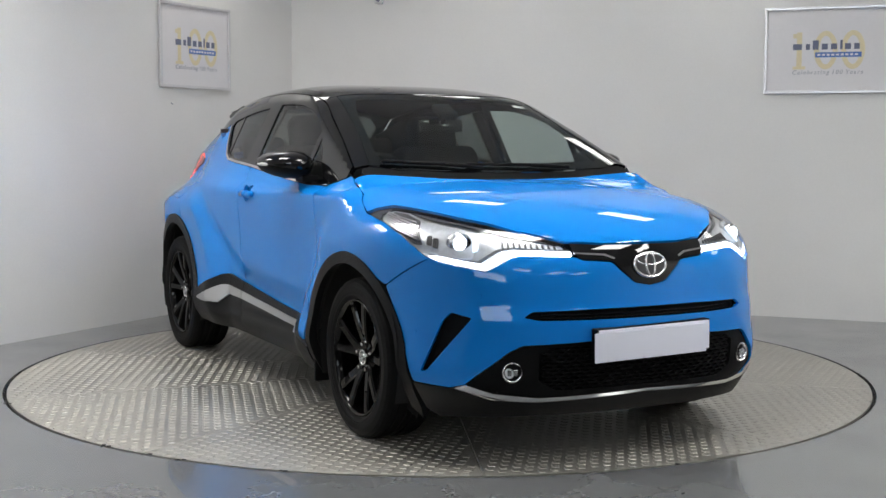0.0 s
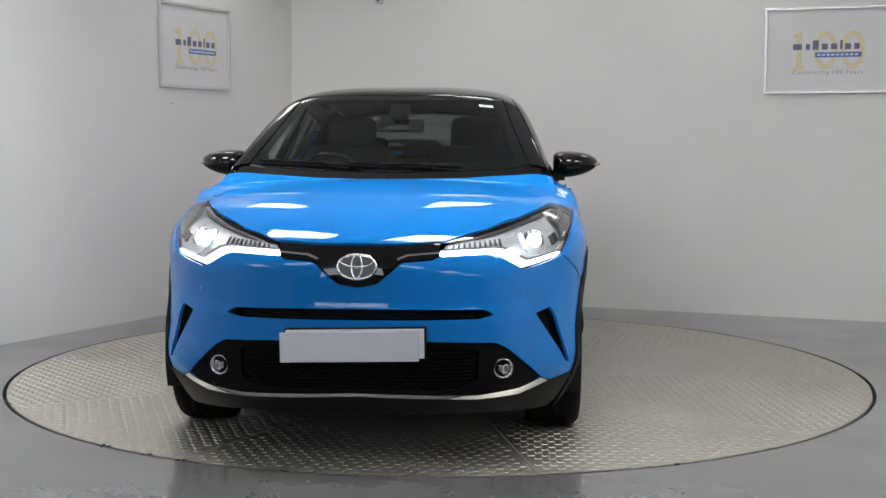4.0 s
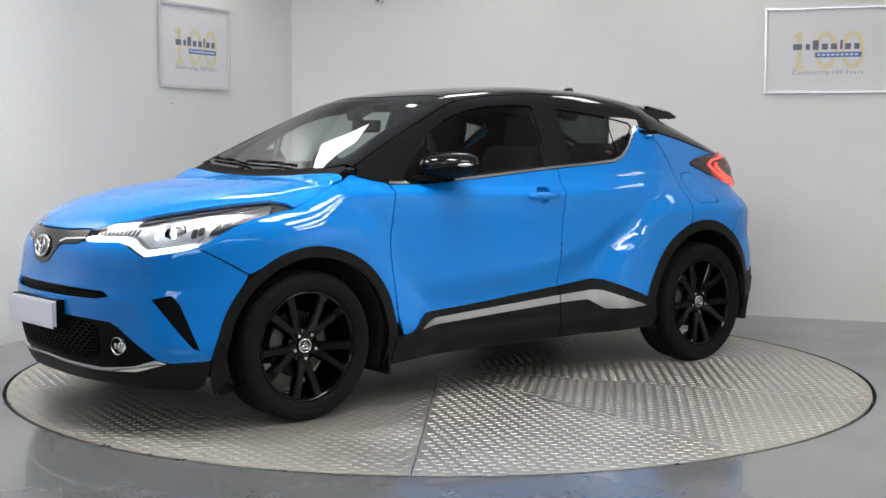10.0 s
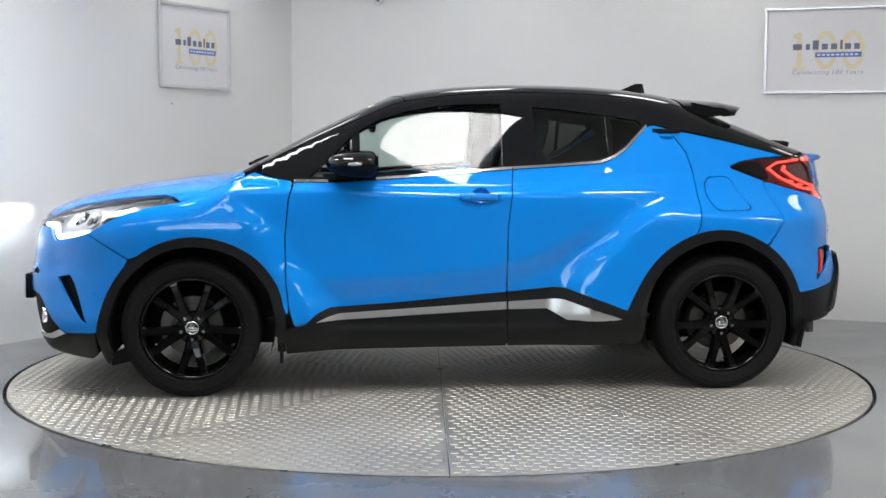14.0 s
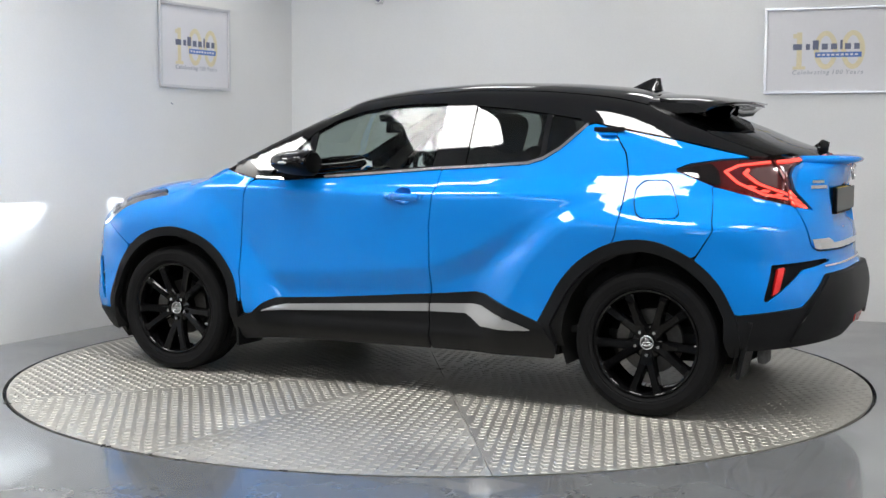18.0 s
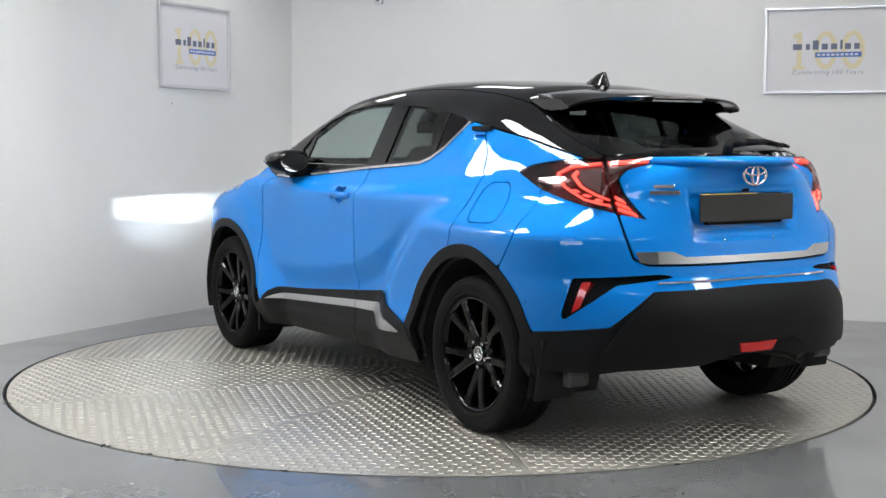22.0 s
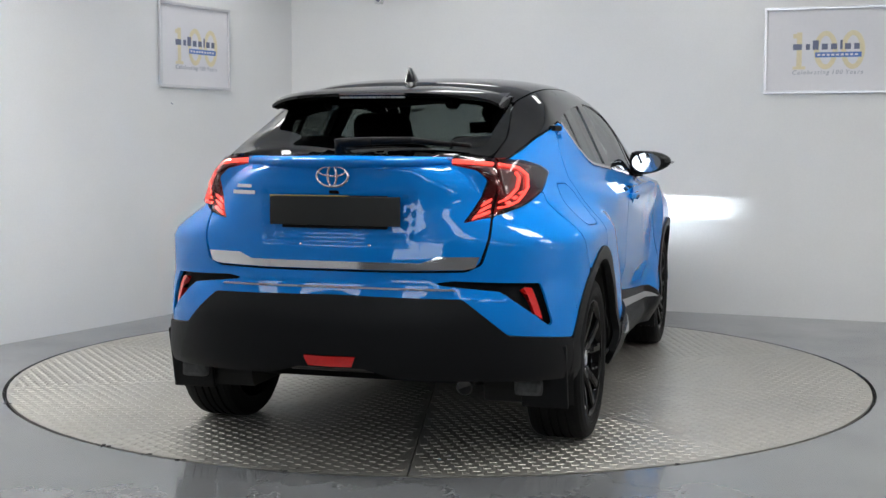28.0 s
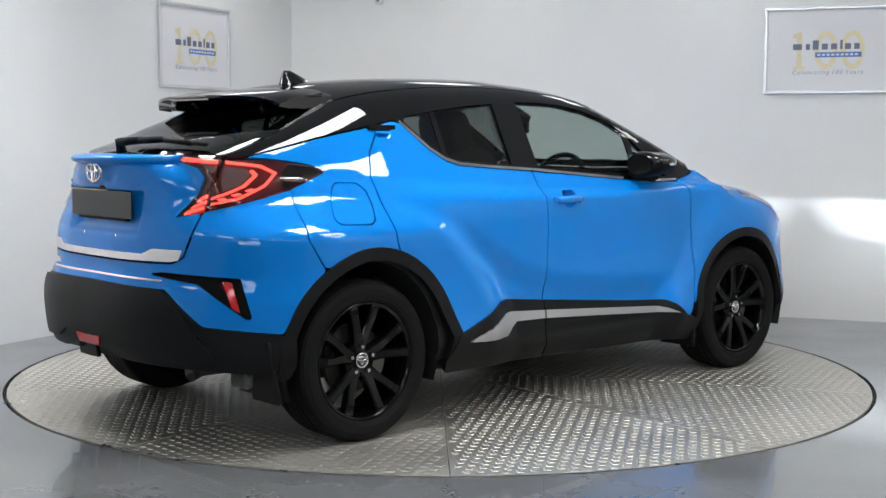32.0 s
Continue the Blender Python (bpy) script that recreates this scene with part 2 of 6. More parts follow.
def lower_half(x, z):
    """Half the width of the lower body (bumpers, wings, doors, bonnet, haunches) at x ahead and z up."""
    nose = curve(z, (0.15, 0.22, 0.33, 0.45, 0.56, 0.62, 0.76, 0.86, 1.1), (2.08, 2.13, 2.17, 2.19, 2.195, 2.18, 2.165, 2.135, 2.12))
    tail = curve(z, (0.2, 0.3, 0.42, 0.55, 0.66, 0.7, 0.78, 0.92, 1.03, 1.1, 1.15, 1.2), (-1.96, -2.05, -2.1, -2.115, -2.09, -2.065, -2.06, -2.04, -2.035, -2.042, -2.062, -2.05))
    top = curve(x, (-2.15, -1.95, -1.5, -1.0, 0.0, 0.95, 1.2, 1.5, 1.8, 1.95, 2.1, 2.2), (1.17, 1.19, 1.25, 1.21, 1.09, 1.072, 1.06, 1.032, 0.981, 0.938, 0.874, 0.8))
    knee = curve(x, (-2.1, -1.5, -1.0, 0.0, 0.9, 1.1, 1.3, 1.6, 1.9, 2.2), (0.9, 0.95, 0.97, 0.97, 0.98, 0.965, 0.77, 0.68, 0.6, 0.5))
    crown = curve(x, (-2.0, -1.85, -1.3, 0.0, 1.0, 1.3, 1.6, 2.2), (4.0, 3.6, 2.2, 2.0, 3.6, 6.0, 6.2, 4.4))
    side = curve(z, (0.15, 0.22, 0.3, 0.37, 0.5, 0.65, 0.8, 0.95, 1.1, 1.3), (0.76, 0.8, 0.845, 0.866, 0.854, 0.853, 0.858, 0.866, 0.85, 0.82))
    # the doors turn under below a rising crease
    crease = curve(x, (-1.25, -1.05, -0.82, -0.54, -0.35, -0.15, 0.2, 0.8), (1.09, 1.02, 0.915, 0.76, 0.675, 0.62, 0.58, 0.55))
    under_cut = 0.03 * step(-0.02, 0.13, crease - z) * step(0.29, 0.36, z)
    # blisters over the wheels, each with its own front or rear edge
    rear_edge = curve(z, (0.3, 0.5, 0.65, 0.75, 0.81, 0.89, 0.96, 1.05), (-0.40, -0.44, -0.51, -0.61, -0.67, -0.78, -0.92, -1.1))
    front_edge = curve(z, (0.3, 0.45, 0.54, 0.62, 0.73, 0.85, 0.95), (0.56, 0.60, 0.675, 0.75, 0.82, 0.89, 0.98))
    rear = step(-0.02, 0.24, rear_edge - x)
    fore = step(-0.01, 0.19, x - front_edge)
    flare = 0.046 * rear * step(-2.1, -1.75, x) + 0.042 * fore * step(1.0, 0.78, z) - under_cut * (1 - rear) * (1 - fore)
    # above the rear blister the body draws in towards the tail
    drawn = curve(x, (-2.1, -1.9, -1.65, -1.45, -1.2, -0.95, -0.6), (0.13, 0.14, 0.135, 0.115, 0.072, 0.028, 0.0))
    shoulder = step(1.02, 0.84, z)
    flare = flare * np.where(x < -0.4, shoulder, 1.0) - drawn * (1 - shoulder) + 0.006 * step(-1.35, -1.7, x) * shoulder
    square = curve(z, (0.3, 0.45, 0.6), (2.65, 2.5, 2.4))
    front = cap((x - 1.3) / (nose - 1.3), square, square)
    back = cap((-1.3 - x) / (-1.3 - tail), 2.8, 2.8)
    over = cap((z - knee) / (top - knee), crown, 2.0)
    return (side + flare) * front * back * over


def cabin_half(x, z):
    """Half the width of the glasshouse."""
    roof = curve(x, (-2.1, -1.93, -1.78, -1.615, -1.5, -1.37, -1.25, -1.1, -0.67, -0.35, -0.04, 0.117, 0.303, 0.427, 0.735, 1.04, 1.2),
                 (1.14, 1.198, 1.246, 1.315, 1.36, 1.413, 1.461, 1.501, 1.536, 1.542, 1.527, 1.511, 1.477, 1.426, 1.279, 1.112, 1.02))
    side = 0.8 - 0.48 * (z - 1.06)
    taper = curve(x, (-2.0, -1.75, -1.35, -1.0, -0.5, 0.3, 0.9, 1.2), (0.70, 0.80, 0.895, 0.965, 1.0, 1.0, 0.965, 0.94))
    inside = step(0.9, 0.99, z) * step(1.2, 1.12, x) * step(-2.0, -1.86, x)
    return inside * side * taper * cap((z - 1.0) / np.maximum(roof - 1.0, 0.01), curve(x, (-1.9, -1.3, -1.0, 0.0), (6.0, 8.0, 12.0, 16.0)), curve(x, (-1.3, -0.7), (2.2, 3.0)))


def half(x, z):
    """Half the car's width at x, z: the lower body and the glasshouse in one skin."""
    a, b = lower_half(x, z), cabin_half(x, z)
    k = 1e-6 + 0.03 * np.clip((a + b) / 0.3, 0, 1)
    h = np.clip(0.5 + 0.5 * (a - b) / k, 0, 1)
    return b + (a - b) * h + k * h * (1 - h)


AXIS = {"nose": 1.0, "tail": -1.0}
REACH = 1.15  # metres of skin to a radian, for the unrolled nose and tail


def between(inside, outside, keep, turns=24):
    """Bisection: where keep stops being true."""
    for _ in range(turns):
        mid = 0.5 * (inside + outside)
        k = keep(mid)
        inside, outside = np.where(k, mid, inside), np.where(k, outside, mid)
    return inside


def lift(mode, a, b, turns=24):
    """Points of the skin: side (x, z), nose or tail (unrolled metres, z), top (x, y)."""
    a, b = np.asarray(a, float), np.asarray(b, float)
    if mode == "side":
        return np.stack([a, half(a, b), b], -1)
    if mode == "top":
        z = between(np.full(a.shape, 0.72), np.full(a.shape, 1.7), lambda m: half(a, m) > np.abs(b) + 1e-5, turns)
        return np.stack([a, b, z], -1)
    s = 1 if mode == "nose" else -1
    t = a / REACH
    r = between(np.zeros(a.shape), np.full(a.shape, 1.45), lambda m: half(AXIS[mode] + s * m * np.cos(t), b) > np.abs(m * np.sin(t)) + 1e-5, turns)
    return np.stack([AXIS[mode] + s * r * np.cos(t), r * np.sin(t), b], -1)


def rounded(pts, r):
    """Corners softened by a radius, long sides divided."""
    pts = [np.array(p, float) for p in pts]
    out, n = [], len(pts)
    for i, p in enumerate(pts):
        q0, q1 = pts[i - 1] - p, pts[(i + 1) % n] - p
        l0, l1 = np.linalg.norm(q0), np.linalg.norm(q1)
        d0, d1 = min(r, 0.48 * l0), min(r, 0.48 * l1)
        s, e = p + q0 / max(l0, 1e-9) * d0, p + q1 / max(l1, 1e-9) * d1
        for t in (0, 0.33, 0.67, 1):
            out.append((1 - t) ** 2 * s + 2 * t * (1 - t) * p + t * t * e)
    dense = []
    for i, p in enumerate(out):
        q = out[(i + 1) % len(out)]
        k = max(1, int(np.linalg.norm(q - p) / 0.022))
        dense += [p + (q - p) * j / k for j in range(k)]
    keep = [p for i, p in enumerate(dense) if np.linalg.norm(p - dense[i - 1]) > 8e-4]
    return np.array(keep)


def within(poly, p):
    """Which points lie inside a polygon."""
    x, y = p[:, 0], p[:, 1]
    inside = np.zeros(len(p), bool)
    j = len(poly) - 1
    for i in range(len(poly)):
        (xi, yi), (xj, yj) = poly[i], poly[j]
        cross = (yi > y) != (yj > y)
        inside ^= cross & (x < (xj - xi) * (y - yi) / (yj - yi if yj != yi else 1e-12) + xi)
        j = i
    return inside


def nearest(poly, p):
    """Distance from points to a polygon's outline."""
    best = np.full(len(p), 9.0)
    for i in range(len(poly)):
        a, b = poly[i - 1], poly[i]
        d = b - a
        t = np.clip(((p - a) @ d) / max(d @ d, 1e-12), 0, 1)
        best = np.minimum(best, np.linalg.norm(p - a - t[:, None] * d, axis=1))
    return best


def unrolled(mode, pts):
    return [(math.radians(a) * REACH, b) for a, b in pts] if mode in AXIS else list(pts)


def mirrored(pts):
    """A whole outline from its half: (0.., ..) to the centre line, first coordinate mirrored."""
    return list(pts) + [(-a, b) for a, b in reversed(pts) if abs(a) > 1e-6]


def mirrored_top(pts):
    return list(pts) + [(a, -b) for a, b in reversed(pts) if abs(b) > 1e-6]


def skin(outline, mode, side=1, proud=0.0, thick=0.012, step_in=0.03, r=0.01, gap=0.0, holes=(), dent=None):
    """A piece of the car's skin inside an outline, with thickness at its edges, as a bmesh. dent: extra height over the skin, from (outline distance, coordinates)."""
    edge = rounded(unrolled(mode, outline), r)
    cut = [rounded(unrolled(mode, h), r) for h in holes]
    lo, hi = edge.min(0), edge.max(0)
    g = np.stack(np.meshgrid(np.arange(lo[0], hi[0], step_in), np.arange(lo[1], hi[1], step_in)), -1)
    g[1::2, :, 0] += step_in / 2
    g = g.reshape(-1, 2)
    ok = within(edge, g) & (nearest(edge, g) > step_in * 0.45)
    for c in cut:
        ok &= ~within(c, g) & (nearest(c, g) > step_in * 0.45)
    g = g[ok]
    loops, verts, edges = [], [], []
    for c in [edge] + cut:
        k = len(verts)
        verts += [Vector(p) for p in c]
        edges += [(k + i, k + (i + 1) % len(c)) for i in range(len(c))]
    verts += [Vector(p) for p in g]
    vo, eo, fo, _, _, _ = delaunay_2d_cdt(verts, edges, [], 0, 1e-7)
    flat = np.array([(v.x, v.y) for v in vo])
    tri = np.array([f for f in fo if len(f) == 3])
    mid = flat[tri].mean(1)
    ok = within(edge, mid)
    for c in cut:
        ok &= ~within(c, mid)
    tri = tri[ok]
    p3 = lift(mode, flat[:, 0], flat[:, 1])
    nrm = np.zeros_like(p3)
    face = np.cross(p3[tri[:, 1]] - p3[tri[:, 0]], p3[tri[:, 2]] - p3[tri[:, 0]])
    centre = p3[tri].mean(1)
    away = centre - np.array([np.clip(centre[:, 0], -1.0, 1.0) if mode not in AXIS else np.full(len(centre), AXIS[mode]), np.zeros(len(centre)), np.full(len(centre), 0.62)]).T
    flip = (face * away).sum(1) < 0
    tri[flip] = tri[flip][:, ::-1]
    face[flip] *= -1
    for k in range(3):
        np.add.at(nrm, tri[:, k], face)
    nrm /= np.maximum(np.linalg.norm(nrm, axis=1, keepdims=True), 1e-12)
    # smooth normals from the skin's own slopes
    e = 0.012
    shift = (lambda q: dent(q)[:, None] * nrm) if dent is not None else (lambda q: 0.0)
    du = lift(mode, flat[:, 0] + e, flat[:, 1], 16) + shift(flat + (e, 0)) - lift(mode, flat[:, 0] - e, flat[:, 1], 16) - shift(flat - (e, 0))
    dv = lift(mode, flat[:, 0], flat[:, 1] + e, 16) + shift(flat + (0, e)) - lift(mode, flat[:, 0], flat[:, 1] - e, 16) - shift(flat - (0, e))
    fine = np.cross(du, dv)
    if mode == "side":
        h = half(flat[:, 0], flat[:, 1])
        across = (half(flat[:, 0] + 0.006, flat[:, 1] - 0.001) - half(flat[:, 0] - 0.006, flat[:, 1] - 0.001)) / 0.012
        if dent is None:
            fine = np.stack([-across, np.ones(len(h)), (half(flat[:, 0], flat[:, 1] - 0.006) - h) / 0.006], -1)
    fine /= np.maximum(np.linalg.norm(fine, axis=1, keepdims=True), 1e-12)
    agree = (fine * nrm).sum(1, keepdims=True)
    fine = np.where(agree < 0, -fine, fine)
    fine = np.where(np.abs(agree) > (0.4 if mode == "side" else 0.85), fine, nrm)
    extra = proud
    if dent is not None:
        extra = proud + dent(flat)[:, None]
    top = p3 + nrm * extra
    bm = bmesh.new()
    slope = bm.verts.layers.float_vector.new("slope")
    used = np.unique(tri)
    made = {int(i): bm.verts.new((top[i][0], side * top[i][1], top[i][2])) for i in used}
    for i, v in made.items():
        v[slope] = (fine[i][0], side * fine[i][1], fine[i][2])
    for t in tri:
        f = [made[int(i)] for i in (t if side > 0 else t[::-1])]
        try:
            bm.faces.new(f).smooth = True
        except ValueError:
            pass
    if thick:
        count = {}
        for t in tri:
            for i, j in ((t[0], t[1]), (t[1], t[2]), (t[2], t[0])):
                count[(int(i), int(j))] = 1
        rim, under = {}, {}
        low = top - nrm * thick
        for i, j in list(count):
            if (j, i) in count:
                continue
            for k in (i, j):
                if k not in rim:
                    rim[k] = bm.verts.new((top[k][0], side * top[k][1], top[k][2]))
                    under[k] = bm.verts.new((low[k][0], side * low[k][1], low[k][2]))
            q = (rim[j], rim[i], under[i], under[j])
            bm.faces.new(q if side > 0 else q[::-1])
    return bm


def panel(name, outline, mode, mat, parent, side=1, label="", **how):
    """A piece of skin as a part of the car (parent: the car or one of its parts)."""
    ob = part(name, skin(outline, mode, side, **how), mat, parent, label)
    slopes = np.zeros(len(ob.data.vertices) * 3, np.float32)
    ob.data.attributes["slope"].data.foreach_get("vector", slopes)
    ob.data.normals_split_custom_set_from_vertices(slopes.reshape(-1, 3).tolist())
    if parent.parent is None and parent.type == "EMPTY":
        ob.matrix_basis = AT
    return ob


def seam(mode, pts):
    """Side-view points (x, z) on the skin, as (degrees, z) about the nose's or tail's axis."""
    out = []
    for x, z in pts:
        y = float(half(np.array(x), np.array(z)))
        out.append((math.degrees(math.atan2(y, (x - AXIS[mode]) * (1 if mode == "nose" else -1))), z))
    return out


# ---- the car's materials ----
PAINT = material("blue_metallic_paint", (0.002, 0.197, 0.63), 0.5, coat=0.85, grain=0.05, grain_scale=900, stain=0.012, stain_scale=4, spec=0.0)
GLOSS_BLACK = material("gloss_black_paint", (0.004, 0.004, 0.0045), 0.3, coat=1.0, stain=0.05, stain_scale=5, spec=0.0)
CLADDING = material("dark_grey_textured_plastic", (0.0055, 0.0057, 0.0064), 0.46, spec=0.18, grain=0.12, grain_scale=400, stain=0.08, bump=0.25, bump_scale=700)
MATT_BLACK = material("matt_black_plastic", (0.0035, 0.0035, 0.004), 0.6, spec=0.12, grain=0.1, grain_scale=200)
LINER = material("black_inner_shell", (0.006, 0.006, 0.006), 0.8, grain=0.1)
CHROME = material("chrome", (0.78, 0.78, 0.79), 0.08, metal=1.0, stain=0.03)
SATIN = material("satin_silver_trim", (0.50, 0.50, 0.50), 0.3, metal=0.85, grain=0.05, grain_scale=250)
RUBBER = material("tyre_rubber", (0.0055, 0.0055, 0.006), 0.75, spec=0.15, grain=0.15, grain_scale=120, stain=0.12, stain_scale=9, bump=0.2, bump_scale=300)
WHEEL_BLACK = material("gloss_black_alloy", (0.0025, 0.0025, 0.0028), 0.4, spec=0.0, coat=0.45, stain=0.1, stain_scale=12)
STEEL = material("brake_disc_steel", (0.10, 0.095, 0.09), 0.45, metal=0.9, grain=0.1, grain_scale=80, stain=0.2, stain_scale=12)
NUT = material("wheel_nut_steel", (0.5, 0.5, 0.5), 0.25, metal=1.0, grain=0.05)
CLOTH = material("dark_grey_seat_cloth", (0.009, 0.009, 0.010), 0.9, grain=0.1, grain_scale=60, bump=0.1, bump_scale=500)
DASH = material("black_soft_dashboard", (0.012, 0.012, 0.013), 0.6, grain=0.1, grain_scale=300, bump=0.2, bump_scale=700)
HEADLINER = material("dark_roof_lining", (0.03, 0.03, 0.03), 0.9, grain=0.1, grain_scale=300)
PANE = glass("light_green_glass", (0.74, 0.82, 0.79), shine=0.03)
SCREEN = glass("windscreen_glass", (0.62, 0.69, 0.67))
PRIVACY = glass("dark_privacy_glass", (0.22, 0.245, 0.235))
CLEAR = glass("clear_lamp_cover", (0.93, 0.94, 0.95))
SMOKED = glass("smoked_red_lamp_cover", (0.55, 0.42, 0.42))
REFLECTOR = material("lamp_reflector", (0.55, 0.56, 0.58), 0.14, metal=1.0, stain=0.1, stain_scale=20)
LAMP_DARK = material("lamp_dark_housing", (0.06, 0.06, 0.064), 0.3, metal=0.5, grain=0.1)
LAMP_SILVER = material("lamp_silver_housing", (0.52, 0.54, 0.57), 0.32, metal=0.45, grain=0.1, stain=0.15, stain_scale=14)
BEAM = material("headlamp_burner", (1, 1, 1), 0.5, emit=330000.0, emit_colour=(0.80, 0.91, 1.0))
BEAM_SOFT = material("beam_fade_glow", (1, 1, 1), 0.5, emit=13000.0, emit_colour=(0.74, 0.88, 1.0))
DRL = material("white_light_strip", (0.9, 0.93, 1.0), 0.3, emit=4.0, emit_colour=(0.82, 0.88, 1.0))
BULB = material("white_headlamp_lens", (0.9, 0.95, 1.0), 0.05, emit=14.0, emit_colour=(0.66, 0.82, 1.0))
LENS_BLOOM = material("lens_bloom_blue", (0.8, 0.9, 1.0), 0.2, emit=1.3, emit_colour=(0.62, 0.82, 1.0))
RED_LIGHT = material("red_light_strip", (0.7, 0.05, 0.03), 0.3, emit=2.7, emit_colour=(1.0, 0.11, 0.08))
SMOKY = material("smoky_lens", (0.16, 0.13, 0.13), 0.15, coat=1.0, grain=0.15, grain_scale=200)
RED_BRIGHT = material("bright_red_lens", (0.62, 0.012, 0.012), 0.15, coat=0.6, grain=0.15, grain_scale=250)
RED_DARK = material("dark_red_lamp_body", (0.09, 0.006, 0.007), 0.15, coat=1.0, grain=0.1, grain_scale=150)
PLATE_WHITE = material("blank_white_plate", (0.74, 0.76, 0.86), 0.4, stain=0.02)
PLATE_BLACK = material("blank_black_plate", (0.012, 0.012, 0.011), 0.35, stain=0.3, stain_scale=4)
YELLOW = material("yellow_plate_edge", (0.7, 0.5, 0.05), 0.4, grain=0.05)
MIRROR = material("mirror_glass", (0.85, 0.86, 0.88), 0.02, metal=1.0, stain=0.01)
INDICATOR = material("clear_grey_lens", (0.42, 0.42, 0.43), 0.12, coat=1.0, grain=0.1)
FOG_LENS = material("clear_white_lens", (0.75, 0.77, 0.79), 0.15, coat=1.0, grain=0.1, grain_scale=200)
FLAP_GREY = material("dusty_grey_plastic", (0.06, 0.06, 0.06), 0.7, grain=0.2, stain=0.3, stain_scale=14)
STICKER = material("pale_sticker", (0.6, 0.66, 0.62), 0.5, grain=0.05)

# ---- the car: x ahead, y to its left, z up, from the ground midway between the axles ----
AT = Matrix.Translation((-0.0413, -0.185, 0))
car = thing("car", "bright blue compact crossover car with black roof and black wheels", "car")

# edge between the roof and the side frames: half width of the screens and the roof at x


def roof_edge(x):
    return curve(x, (-1.8, -1.6, -1.4, -1.25, -1.1, -0.6, -0.2, 0.1, 0.3, 0.5, 0.7, 0.85, 0.95, 1.0), (0.549, 0.556, 0.529, 0.508, 0.531, 0.546, 0.552, 0.566, 0.585, 0.628, 0.668, 0.7, 0.722, 0.732))


def glass_edge(x):
    """Half width of the windscreen glass at x."""
    return curve(x, (0.2, 0.4, 0.71, 0.98), (0.505, 0.535, 0.59, 0.655))


def smooth_line(pts, k=4):
    """A rounded line through points, each span divided by k."""
    p = np.array(pts)
    out = []
    for i in range(len(p) - 1):
        a, b, c, d = p[max(i - 1, 0)], p[i], p[i + 1], p[min(i + 2, len(p) - 1)]
        for t in np.arange(k) / k:
            out.append(0.5 * (2 * b + (c - a) * t + (2 * a - 5 * b + 4 * c - d) * t**2 + (3 * b - a - 3 * c + d) * t**3))
    return [(float(x), float(z)) for x, z in out] + [tuple(pts[-1])]


FRONT_ARCH = smooth_line(((0.864, 0.36), (0.873, 0.44), (0.904, 0.546), (0.983, 0.655), (1.089, 0.73), (1.215, 0.772), (1.33, 0.779), (1.45, 0.752), (1.556, 0.692), (1.646, 0.606), (1.705, 0.512), (1.745, 0.405), (1.765, 0.31)))
REAR_ARCH = smooth_line(((-0.812, 0.405), (-0.868, 0.517), (-0.927, 0.615), (-1.011, 0.703), (-1.125, 0.772), (-1.25, 0.803), (-1.384, 0.793), (-1.531, 0.724), (-1.645, 0.615), (-1.713, 0.481)))
HATCH_LAMP = ((34.9, 1.168), (26.3, 1.177), (21.2, 1.166), (30.5, 1.130), (32.6, 1.091), (31.3, 1.028), (27.0, 0.936), (32.7, 0.957), (33.5, 1.036), (34.9, 1.091))
SIDE_LAMP = ((33.4, 0.962), (39.7, 0.987), (50.3, 1.041), (59.8, 1.106), (59.9, 1.116), (56.0, 1.137), (46.6, 1.159), (35.6, 1.168), (35.6, 1.091), (34.2, 1.036))
HEADLAMP = ((16.0, 0.808), (26.2, 0.813), (28.0, 0.803), (32.5, 0.752), (42.0, 0.783), (45.0, 0.802), (48.2, 0.840), (51.5, 0.876), (57.4, 0.915), (61.8, 0.932), (66.4, 0.945), (64.1, 0.963), (59.4, 0.975), (53.0, 0.968), (48.0, 0.959), (38.3, 0.934), (27.0, 0.894), (17.4, 0.853))

TAIL_SEAM = [(-1.56 - 0.05 * k / 5, 1.037 - 0.187 * k / 5) for k in range(6)]
FLAP = ((-1.236, 0.972), (-1.235, 1.027), (-1.264, 1.06), (-1.357, 1.063), (-1.382, 1.046), (-1.427, 0.96), (-1.451, 0.922), (-1.437, 0.902), (-1.291, 0.899), (-1.261, 0.918))
# seam between bonnet and wing (x, z), and the lamp's edges on the skin
BONNET_SEAM = ((1.245, 0.985), (1.195, 1.012), (1.11, 1.040), (1.06, 1.057))


def lamp_edge(pts, up):
    flat = np.array(unrolled("nose", pts))
    return lift("nose", flat[:, 0], flat[:, 1] + up)


def tail_edge(pts):
    """Points (degrees, z) of the tail as side-view points (x, z)."""
    flat = np.array(unrolled("tail", pts))
    return [(float(p[0]), float(p[2])) for p in lift("tail", flat[:, 0], flat[:, 1])]


LAMP_LOW = [(float(p[0]), float(p[2])) for p in lamp_edge(HEADLAMP[4:11], -0.004)]
LAMP_TOP = [(float(p[0]) - 0.003, float(p[1]) - 0.001) for p in lamp_edge(((0, 0.8455), (4, 0.845), (9.2, 0.845), *HEADLAMP[:9:-1]), 0.0006)]

